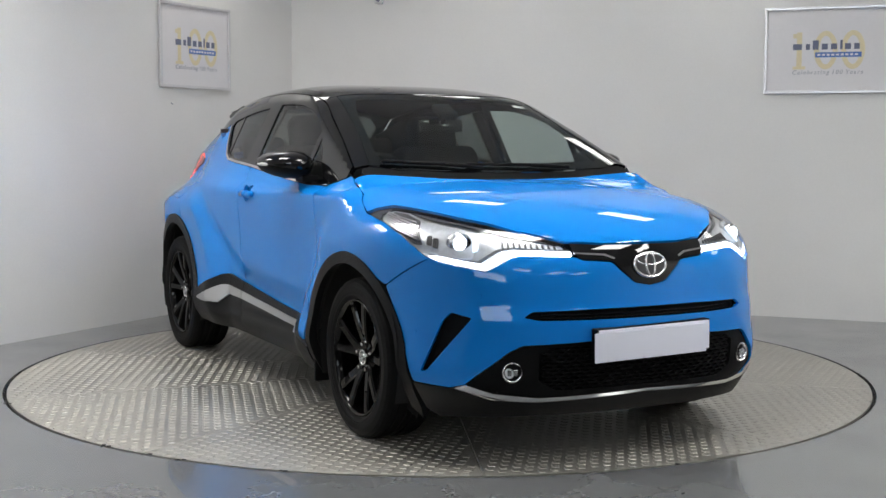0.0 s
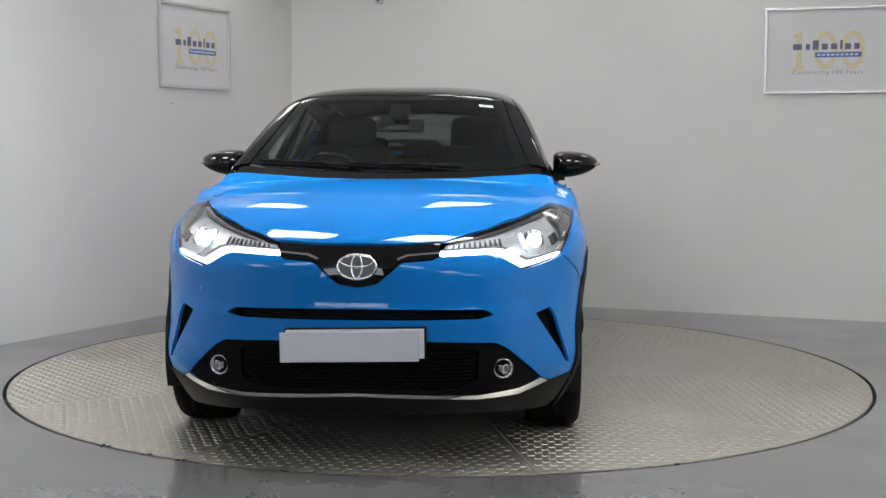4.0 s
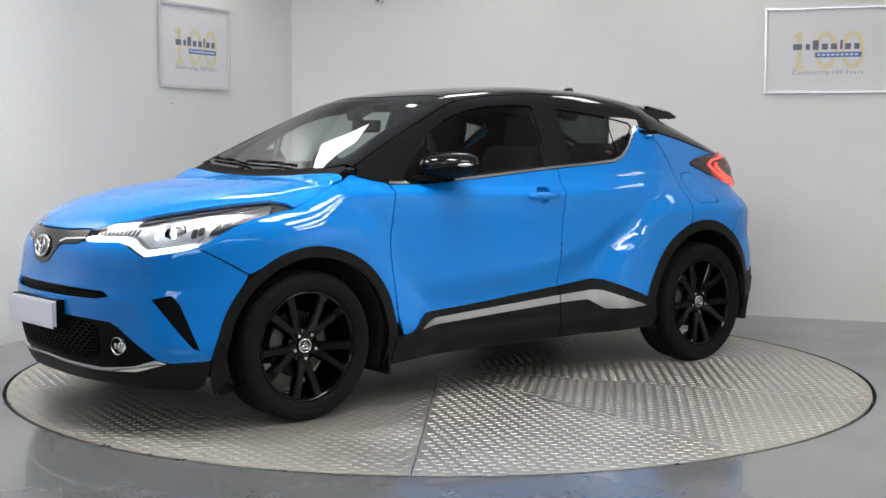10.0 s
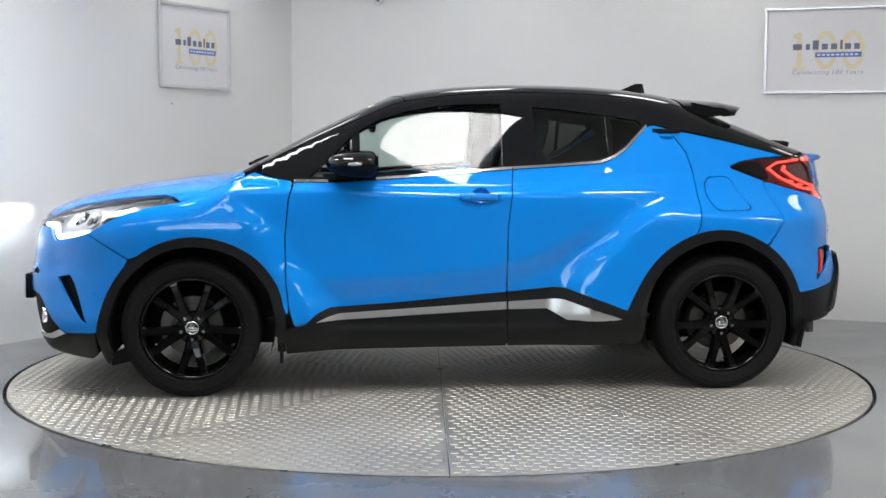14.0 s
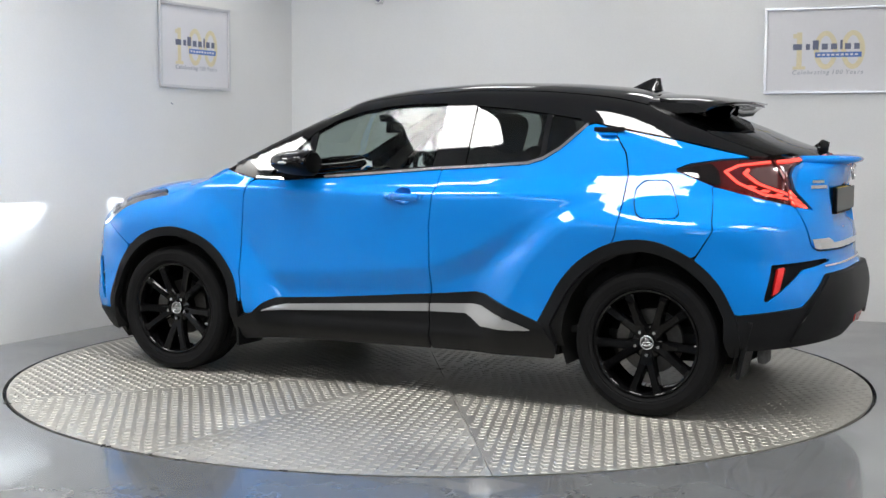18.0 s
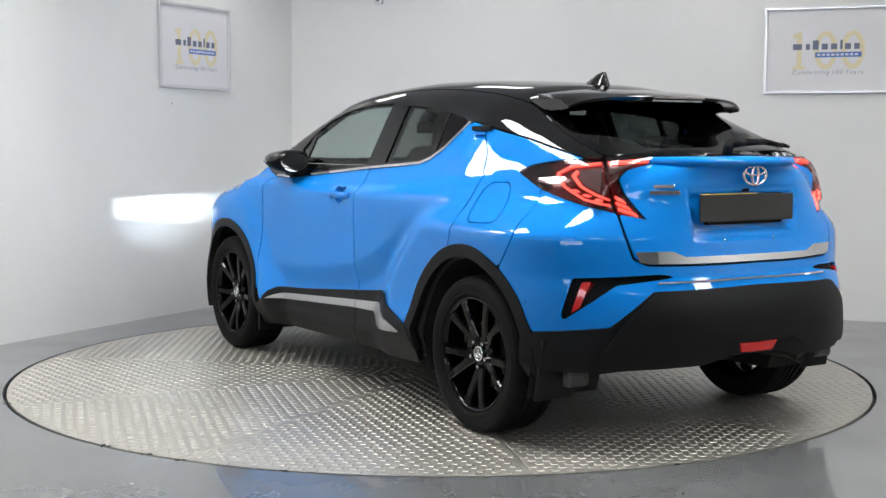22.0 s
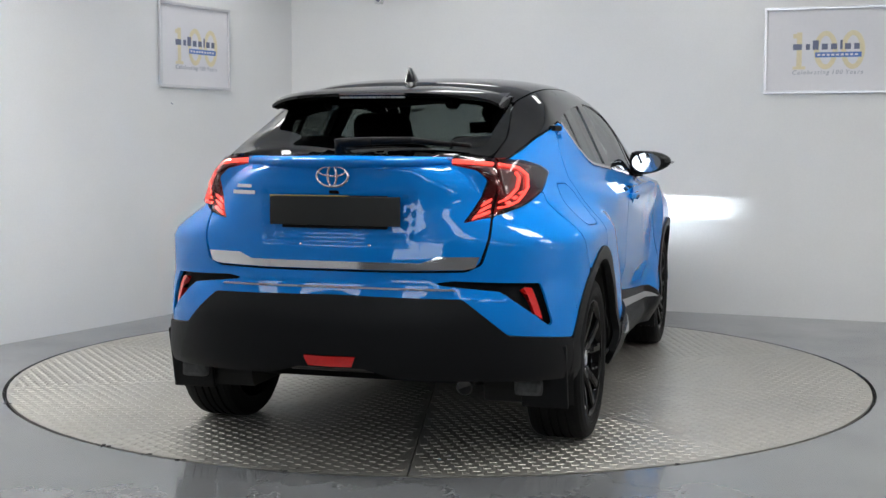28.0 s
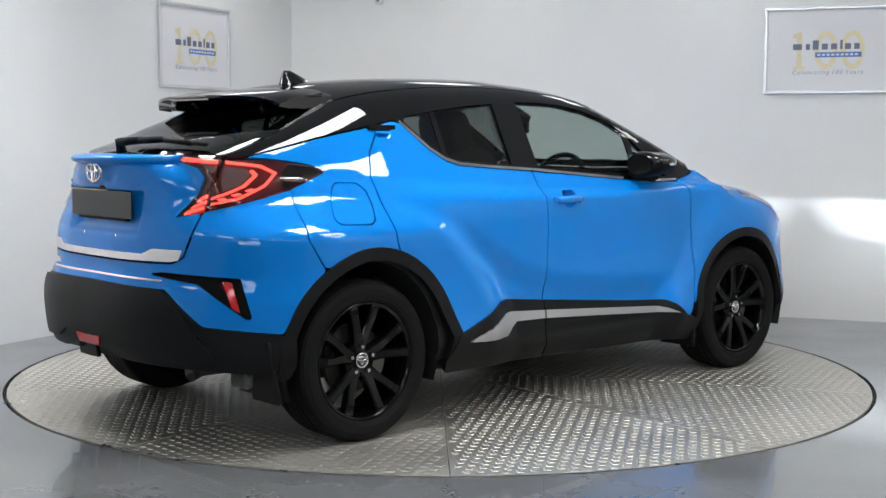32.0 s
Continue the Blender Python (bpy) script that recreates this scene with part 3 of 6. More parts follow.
for s in (1, -1):
    wing = panel("front_wing", ((0.868, 0.775), (0.864, 0.556), (0.851, 0.44), (0.856, 0.40), *FRONT_ARCH[4:33], (1.605, 0.672), (1.709, 0.734), (1.806, 0.789), *LAMP_LOW, *BONNET_SEAM, (1.04, 1.072), (1.01, 1.084), (0.982, 1.072), (0.9, 1.053), (0.828, 1.04), (0.851, 0.951)), "side", PAINT, car, s, r=0.012)
    door = panel("front_door", ((0.82, 1.034), (0.845, 0.951), (0.862, 0.775), (0.858, 0.556), (0.845, 0.43), (0.82, 0.345), (0.77, 0.352), (0.715, 0.401), (0.661, 0.425), (0.332, 0.446), (-0.196, 0.492), (-0.2205, 0.495), (-0.2185, 0.603), (-0.2195, 0.826), (-0.24, 0.992), (-0.252, 1.098), (0.044, 1.074), (0.324, 1.052), (0.6, 1.034)), "side", PAINT, car, s, step_in=0.022, holes=([(-0.085 + 0.046 * math.cos(k * math.pi / 9), 0.968 + 0.042 * math.sin(k * math.pi / 9)) for k in range(18)],))
    y = float(half(np.array(-0.085), np.array(0.968)))
    bowl = Matrix(((1, 0, 0, -0.085), (0, 0, s, s * y), (0, 1, 0, 0.968), (0, 0, 0, 1))) @ Matrix.Diagonal((0.046, 0.042, 1, 1))
    part("handle_bowl", lathe(bmesh.new(), ((1.06, -0.002), (0.97, -0.004), (0.8, -0.018), (0.45, -0.026), (0.0, -0.028)), 28, bowl), PAINT, door, smooth=True)
    rear_door = panel("rear_door", ((-0.258, 1.098), (-0.246, 0.992), (-0.2255, 0.826), (-0.2245, 0.603), (-0.2265, 0.495), (-0.464, 0.517), (-0.52, 0.511), (-0.79, 0.41), *REAR_ARCH[0:17], (-1.158, 0.785), (-1.174, 0.822), (-1.184, 0.907), (-1.180, 1.089), (-1.155, 1.185), (-1.095, 1.27), (-1.09, 1.3), (-0.995, 1.322), (-0.96, 1.312), (-0.845, 1.197), (-0.77, 1.149), (-0.7, 1.127), (-0.523, 1.114)), "side", PAINT, car, s, step_in=0.022,
                      dent=lambda p: -0.02 * step(1.0, 0.3, ((p[:, 0] + 1.065) / 0.05) ** 2 + ((p[:, 1] - 1.279) / 0.022) ** 2))
    quarter = panel("rear_quarter", ((-1.094, 1.298), (-1.157, 1.287), (-1.365, 1.247), (-1.584, 1.196), (-1.705, 1.170), *tail_edge(((41.0, 1.169), (46.6, 1.163), (56.0, 1.141), (60.3, 1.117), (60.2, 1.104), (50.9, 1.039))), *TAIL_SEAM, (-1.541, 0.739), (-1.516, 0.731), *REAR_ARCH[24:15:-1], (-1.164, 0.785), (-1.180, 0.822), (-1.190, 0.907), (-1.186, 1.089), (-1.161, 1.188), (-1.101, 1.274)), "side", PAINT, car, s, holes=([(-1.345 + (x + 1.345) * 1.045, 0.983 + (z - 0.983) * 1.055) for x, z in FLAP],))
    panel("fuel_flap", FLAP, "side", PAINT, quarter, s, proud=0.0005, thick=0.006, r=0.02)
    # wheel arch mouldings and sill mouldings
    inner = [(1.312 + (x - 1.312) * 0.892, 0.335 + (z - 0.335) * 0.892) for x, z in FRONT_ARCH]
    panel("front_arch_moulding", (*FRONT_ARCH, (1.74, 0.20), (1.715, 0.15), (1.69, 0.2), *inner[:3:-1], (0.918, 0.423), (0.905, 0.30), (0.90, 0.22), (0.862, 0.22)), "side", CLADDING, car, s, proud=0.008, thick=0.03, r=0.006)
    inner = [(-1.315 + (x + 1.315) * 0.885, 0.335 + (z - 0.335) * 0.885) for x, z in REAR_ARCH]
    panel("rear_arch_moulding", (*REAR_ARCH, (-1.735, 0.37), (-1.725, 0.30), (-1.69, 0.30), (-1.67, 0.36), *inner[::-1], (-0.895, 0.30), (-0.80, 0.30)), "side", CLADDING, car, s, proud=0.008, thick=0.03, r=0.006)
    sill = panel("front_sill_moulding", ((0.862, 0.325), (0.77, 0.356), (0.715, 0.405), (0.661, 0.429), (0.332, 0.45), (-0.196, 0.496), (-0.2205, 0.498), (-0.2205, 0.235), (0.70, 0.226), (0.86, 0.212)), "side", CLADDING, car, s, proud=0.014, thick=0.03, r=0.008)
    panel("trim_strip", ((0.724, 0.364), (0.661, 0.389), (0.606, 0.4), (0.2, 0.424), (-0.2195, 0.449), (-0.2195, 0.411), (0.2, 0.39), (0.6, 0.369)), "side", SATIN, sill, s, "satin silver strip", proud=0.02, thick=0.006, r=0.005)
    sill = panel("rear_sill_moulding", ((-0.2265, 0.498), (-0.464, 0.521), (-0.52, 0.515), (-0.79, 0.415), (-0.83, 0.40), (-0.90, 0.30), (-0.88, 0.24), (-0.2265, 0.235)), "side", CLADDING, car, s, proud=0.014, thick=0.03, r=0.008)
    panel("trim_strip", ((-0.2275, 0.449), (-0.463, 0.461), (-0.51, 0.457), (-0.785, 0.367), (-0.75, 0.362), (-0.521, 0.361), (-0.464, 0.393), (-0.421, 0.414), (-0.2275, 0.411)), "side", SATIN, sill, s, "satin silver strip", proud=0.02, thick=0.006, r=0.006)
    # side frames with their windows
    xs = np.linspace(-1.78, 0.97, 56)
    top_line = [(float(x), float(z)) for x, z in zip(xs, lift("top", xs, roof_edge(xs))[:, 2] - 0.002)]
    front_hole = ((0.745, 1.062), (0.535, 1.062), (0.22, 1.088), (-0.205, 1.117), (-0.215, 1.425), (-0.05, 1.425), (0.1, 1.415), (0.25, 1.39), (0.40, 1.343), (0.52, 1.276))
    rear_hole = ((-0.375, 1.131), (-0.375, 1.412), (-0.55, 1.398), (-0.745, 1.373), (-0.92, 1.345), (-0.935, 1.322), (-0.84, 1.228), (-0.77, 1.178), (-0.69, 1.151), (-0.52, 1.139))
    frame_ob = panel("side_frame", (*top_line, (0.974, 1.078), (0.9, 1.0585), (0.835, 1.045), (0.6, 1.046), (0.324, 1.066), (0.044, 1.087), (-0.267, 1.11), (-0.523, 1.127), (-0.696, 1.142), (-0.767, 1.164), (-0.839, 1.21), (-0.965, 1.325), (-1.0, 1.327), (-1.17, 1.293), (-1.38, 1.252), (-1.6, 1.2), (-1.71, 1.174), (-1.77, 1.172)), "side", GLOSS_BLACK, car, s, "gloss black window frame and pillar", thick=0.025, r=0.004, holes=(front_hole, rear_hole))
    panel("front_window", ((0.50, 1.065), (0.22, 1.088), (-0.205, 1.117), (-0.212, 1.424), (-0.05, 1.424), (0.1, 1.414), (0.25, 1.389), (0.40, 1.342), (0.50, 1.287)), "side", PANE, frame_ob, s, "light tinted clear glass", proud=-0.006, thick=0, r=0.01).visible_shadow = False
    panel("quarter_light", ((0.745, 1.063), (0.535, 1.063), (0.535, 1.267)), "side", PANE, frame_ob, s, "small clear triangular pane", proud=-0.006, thick=0, r=0.012).visible_shadow = False
    panel("window_divider", ((0.537, 1.05), (0.498, 1.05), (0.498, 1.29), (0.537, 1.268)), "side", GLOSS_BLACK, frame_ob, s, proud=-0.003, thick=0.012, r=0.004)
    panel("rear_window", ((-0.376, 1.132), (-0.376, 1.411), (-0.55, 1.397), (-0.752, 1.372), (-0.752, 1.17), (-0.69, 1.152), (-0.52, 1.14)), "side", PRIVACY, frame_ob, s, "dark privacy glass", proud=-0.006, thick=0, r=0.012).visible_shadow = False
    panel("rear_quarter_light", ((-0.772, 1.37), (-0.92, 1.345), (-0.933, 1.322), (-0.84, 1.229), (-0.772, 1.181)), "side", PRIVACY, frame_ob, s, "dark privacy glass", proud=-0.006, thick=0, r=0.012).visible_shadow = False
    panel("window_divider", ((-0.748, 1.165), (-0.748, 1.376), (-0.776, 1.372), (-0.776, 1.18)), "side", GLOSS_BLACK, frame_ob, s, proud=-0.003, thick=0.012, r=0.004)
    low = ((0.82, 1.0375), (0.6, 1.0355), (0.324, 1.0545), (0.044, 1.0765), (-0.255, 1.1005), (-0.523, 1.1165), (-0.7, 1.13), (-0.77, 1.152), (-0.845, 1.2), (-0.963, 1.314))
    for a, b in ((0, 5), (4, 10)):
        seg = low[a:b]
        seg = [(x + (0.003 if a == 0 and i == len(seg) - 1 else 0), z) for i, (x, z) in enumerate(seg)]
        panel("window_trim", (*seg, *[(x + (0.006 if x < -0.6 else 0), z + 0.012) for x, z in reversed(seg)]), "side", CHROME, frame_ob, s, "thin chrome window strip", proud=0.005, thick=0.008, r=0.003)

# centre panels
bonnet = panel("bonnet", mirrored_top((*LAMP_TOP, *[(x, float(half(np.array(x), np.array(z))) - 0.004) for x, z in BONNET_SEAM], (1.067, 0.67), (1.083, 0.58), (1.112, 0.35), (1.13, 0.0))), "top", PAINT, car, r=0.008,
               dent=lambda p: -0.007 * step(1.12, 1.55, p[:, 0]) * step(2.08, 1.72, p[:, 0]) * step(0.56, 0.12, np.abs(p[:, 1])))
xs = np.linspace(0.27, 0.985, 16)
panel("windscreen", mirrored_top(((0.325, 0.0), (0.315, 0.25), (0.285, 0.42), *[(float(x), float(glass_edge(x)) - 0.004) for x in xs], (1.028, 0.55), (1.053, 0.3), (1.064, 0.0))), "top", SCREEN, car, label="clear windscreen glass", thick=0, r=0.01, proud=-0.002).visible_shadow = False
panel("windscreen_border", mirrored_top(((0.325, 0.0), (0.315, 0.25), (0.285, 0.42), *[(float(x), float(glass_edge(x)) - 0.003) for x in xs], (1.028, 0.55), (1.053, 0.3), (1.064, 0.0))), "top", GLOSS_BLACK, car, label="black printed windscreen border", thick=0, r=0.01, proud=-0.006,
      holes=(mirrored_top(((0.375, 0.0), (0.365, 0.3), (0.36, 0.45), (0.5, 0.505), (0.7, 0.545), (0.9, 0.585), (0.965, 0.56), (0.985, 0.3), (0.995, 0.0))),))
for s in (1, -1):
    panel("pillar_cover", (*[(float(x), float(glass_edge(x)) + 0.001) for x in xs], *[(float(x), float(roof_edge(x)) - 0.003) for x in xs[::-1]]), "top", GLOSS_BLACK, car, s, "gloss black windscreen pillar", thick=0.012, r=0.003)
panel("cowl", mirrored_top(((1.134, 0.0), (1.116, 0.35), (1.087, 0.58), (1.071, 0.67), (1.058, 0.712), (1.0, 0.70), (0.99, 0.662), (1.03, 0.55), (1.055, 0.3), (1.066, 0.0))), "top", MATT_BLACK, car, proud=-0.008, thick=0.02, label="black plastic scuttle panel")
xs = np.linspace(-1.24, 0.26, 40)
roof = panel("roof", mirrored_top(((0.322, 0.0), (0.312, 0.25), (0.282, 0.42), *[(float(x), float(roof_edge(x)) - 0.003) for x in xs[::-1]], (-1.25, 0.3), (-1.26, 0.0))), "top", GLOSS_BLACK, car, label="gloss black roof", r=0.012, thick=0.02)
panel("roof_lining", mirrored_top(((0.30, 0.0), (0.28, 0.42), *[(float(x), float(roof_edge(x)) - 0.01) for x in xs[::-1]], (-1.25, 0.0))), "top", HEADLINER, car, proud=-0.035, thick=0.0, step_in=0.06)
xs = np.linspace(-1.76, -1.26, 14)
panel("rear_screen", mirrored_top(((-1.262, 0.0), (-1.258, 0.3), *[(float(x), float(roof_edge(x)) - 0.003) for x in xs[::-1]], (-1.80, 0.535), (-1.90, 0.39), (-1.945, 0.2), (-1.95, 0.0))), "top", PRIVACY, car, label="dark sloping tailgate glass", thick=0, r=0.012).visible_shadow = False
panel("rear_screen_border", mirrored_top(((-1.262, 0.0), (-1.258, 0.3), *[(float(x), float(roof_edge(x)) - 0.004) for x in xs[::-1]], (-1.80, 0.535), (-1.90, 0.39), (-1.945, 0.2), (-1.95, 0.0))), "top", GLOSS_BLACK, car, label="black screen border", proud=-0.005, thick=0, r=0.012,
      holes=(mirrored_top(((-1.36, 0.0), (-1.36, 0.4), (-1.45, 0.475), (-1.6, 0.51), (-1.72, 0.5), (-1.83, 0.42), (-1.88, 0.2), (-1.885, 0.0))),))

# front end
SLIM = mirrored(((0, 0.566), (9.2, 0.566), (22.5, 0.566), (25.5, 0.578), (23.8, 0.6), (10.8, 0.607), (0, 0.608)))
VENT = ((39.0, 0.590), (34.7, 0.572), (38.3, 0.487), (43.7, 0.361), (45.0, 0.356), (40.6, 0.555))
CORNERS = (VENT, [(-a, b) for a, b in VENT])
bumper = panel("front_bumper", mirrored(((0, 0.686), (3.6, 0.699), (6.9, 0.755), (8.1, 0.779), (14.1, 0.787), (15.1, 0.799), (26.0, 0.806), (27.7, 0.796), (32.3, 0.744), (40.0, 0.770), *seam("nose", ((1.81, 0.788), (1.713, 0.730), (1.609, 0.668), (1.647, 0.606), (1.706, 0.512), (1.746, 0.405), (1.768, 0.312))), (38.9, 0.303), (36.2, 0.318), (28, 0.449), (25.7, 0.473), (10.6, 0.488), (0, 0.490))), "nose", PAINT, car, label="blue front bumper", holes=(SLIM, *CORNERS), r=0.012)
grille_bar = panel("upper_grille_bar", mirrored(((0, 0.689), (3.5, 0.703), (6.7, 0.76), (7.9, 0.784), (14.0, 0.792), (15.0, 0.803), (16.2, 0.848), (9.2, 0.842), (3.4, 0.842), (0, 0.843))), "nose", GLOSS_BLACK, car, label="gloss black grille bar", thick=0.02, r=0.012, proud=0.001)
for s in (1, -1):
    panel("bar_strip", ((7.6, 0.789), (9.6, 0.803), (15.5, 0.811), (15.6, 0.817), (9.3, 0.810), (7.3, 0.795)), "nose", CHROME, grille_bar, s, "thin chrome strip", proud=0.003, thick=0.006, r=0.002)
panel("slim_grille", SLIM, "nose", MATT_BLACK, car, label="slim black air slot", proud=-0.035, thick=0)
for z in (0.578, 0.592):
    panel("slat", mirrored(((0, z), (22, z), (22, z + 0.004), (0, z + 0.004))), "nose", MATT_BLACK, bumper, proud=-0.02, thick=0.02, r=0.001)
for s in (1, -1):
    panel("corner_vent", VENT, "nose", MATT_BLACK, car, s, "black vertical corner vent", proud=-0.03, thick=0)
GRILLE = mirrored(((0, 0.486), (10.6, 0.484), (25.5, 0.469), (27.8, 0.445), (35.8, 0.318), (30.9, 0.283), (22.6, 0.268), (0, 0.281)))
lower = panel("lower_grille", GRILLE, "nose", MATT_BLACK, car, label="black lower grille with a honeycomb mesh", proud=-0.035, thick=0, r=0.01)
panel("grille_surround", GRILLE, "nose", MATT_BLACK, lower, proud=-0.012, thick=0.02, r=0.008, holes=(mirrored(((0, 0.476), (20.5, 0.462), (22.5, 0.44), (22.5, 0.33), (19, 0.292), (0, 0.295))),))
# honeycomb: flattened six-sided cells of thin bars
bm = bmesh.new()
rise, wide = 0.0145, 2.05
for row in range(12):
    for col in range(-11, 12):
        a0, z0 = (col + 0.5 * (row % 2)) * wide, 0.30 + row * rise
        if abs(a0) > 21.5 or (abs(a0) > 19 and z0 < 0.31):
            continue
        ring_a = [(a0 + wide * 0.5 * math.cos(math.radians(k)) * 1.12, z0 + rise * 0.62 * math.sin(math.radians(k))) for k in range(0, 360, 60)]
        flat = np.array(unrolled("nose", ring_a))
        p = lift("nose", flat[:, 0], flat[:, 1])
        for i in range(6):
            a, b = Vector(p[i]), Vector(p[(i + 1) % 6])
            off = Vector((0.016, 0, 0))
            up = Vector((0, 0, 0.0022))
            q = [bm.verts.new(v) for v in (a - off - up, b - off - up, b - off + up, a - off + up)]
            w = [bm.verts.new(v.co - Vector((0.014, 0, 0))) for v in q]
            bm.faces.new(q)
            for k in range(4):
                bm.faces.new((q[k], w[k], w[(k + 1) % 4], q[(k + 1) % 4]))
part("honeycomb_mesh", bm, MATT_BLACK, lower)
panel("chrome_lip", mirrored(((0, 0.283), (22.6, 0.27), (30.9, 0.287), (35.9, 0.318), (38.0, 0.302), (31.2, 0.262), (22.7, 0.254), (0, 0.272))), "nose", CHROME, car, label="thin chrome bumper strip", proud=0.003, thick=0.012, r=0.003)
panel("front_lip", mirrored(((0, 0.27), (22.7, 0.252), (31.2, 0.26), (38.2, 0.3), *seam("nose", ((1.768, 0.309), (1.765, 0.2), (1.80, 0.175))), (34, 0.185), (22, 0.198), (0, 0.2))), "nose", CLADDING, car, label="dark grey plastic lower lip", proud=0.004, thick=0.05, r=0.008)


def on_skin(mode, a, b, out=0.0, side=1):
    """A pose on the skin, its z outward."""
    a, b = unrolled(mode, [(a, b)])[0]
    p = lift(mode, np.array([a, a + 0.004, a]), np.array([b, b, b + 0.004]))
    u, v = Vector(p[1] - p[0]).normalized(), Vector(p[2] - p[0]).normalized()
    n = u.cross(v).normalized()
    if n.dot(Vector((p[0][0] - (AXIS.get(mode, 0)), p[0][1], 0.3 if mode == "top" else 0))) < 0:
        n = -n
    o = Vector(p[0]) + n * out
    if side < 0:
        o.y, n.y = -o.y, -n.y
    x = Vector((0, 0, 1)).cross(n)
    x = x.normalized() if x.length > 1e-3 else Vector((0, 1, 0))
    y = n.cross(x)
    return Matrix.Translation(o) @ Matrix((x, y, n)).transposed().to_4x4()


def oval_ring(bm, rx, ry, w, h, m, n=40, cx=0.0, cy=0.0):
    """A raised oval ring in its own plane."""
    prof = ((-w, 0), (-w * 0.6, h), (w * 0.6, h), (w, 0))
    rings = []
    for i in range(n):
        a = 2 * math.pi * i / n
        rings.append([bm.verts.new(m @ Vector((cx + (rx + d) * math.cos(a), cy + (ry + d) * math.sin(a), e))) for d, e in prof])
    for i in range(n):
        p, q = rings[i], rings[(i + 1) % n]
        for k in range(3):
            bm.faces.new((p[k], q[k], q[k + 1], p[k + 1]))
    return bm


def badge(m, w, parent, backing):
    """A chrome badge of interlaced ovals on a dark or plain ground."""
    bm = bmesh.new()
    oval_ring(bm, w / 2 - 0.005, w * 0.335 - 0.005, 0.005, 0.006, m)
    oval_ring(bm, w * 0.13, w * 0.285, 0.0042, 0.0075, m, cy=0.0)
    oval_ring(bm, w * 0.40, w * 0.135, 0.0042, 0.0068, m, cy=w * 0.13)
    b = part("badge", bm, CHROME, parent, "chrome oval badge", smooth=True)
    if parent == car:
        b.matrix_basis = AT
    if backing:
        bm = bmesh.new()
        bmesh.ops.create_circle(bm, cap_ends=True, segments=40, radius=1.0, matrix=m @ Matrix.Translation((0, 0, 0.0015)) @ Matrix.Diagonal((w / 2 - 0.006, w * 0.335 - 0.006, 1, 1)))
        part("badge_ground", bm, backing, b)
    return b


m = on_skin("nose", 0, 0.765, 0.004)
badge(m, 0.155, car, LAMP_DARK)

# number plates, blank
plate = part("front_plate", box(bmesh.new(), (2.218, -0.285, 0.414), (2.223, 0.238, 0.527), 0.004), PLATE_WHITE, car, "blank white number plate", at=AT @ Matrix.Translation((0, 0, 0.47)) @ Matrix.Rotation(math.radians(1.2), 4, "X") @ Matrix.Translation((0, 0, -0.47)))
part("back_plate", box(bmesh.new(), (2.2115, -0.262, 0.424), (2.2165, 0.258, 0.536), 0.004), PLATE_WHITE, plate, "second white plate behind the first")
part("plate_holder", box(bmesh.new(), (2.17, -0.268, 0.414), (2.211, 0.264, 0.54), 0.004), MATT_BLACK, plate)

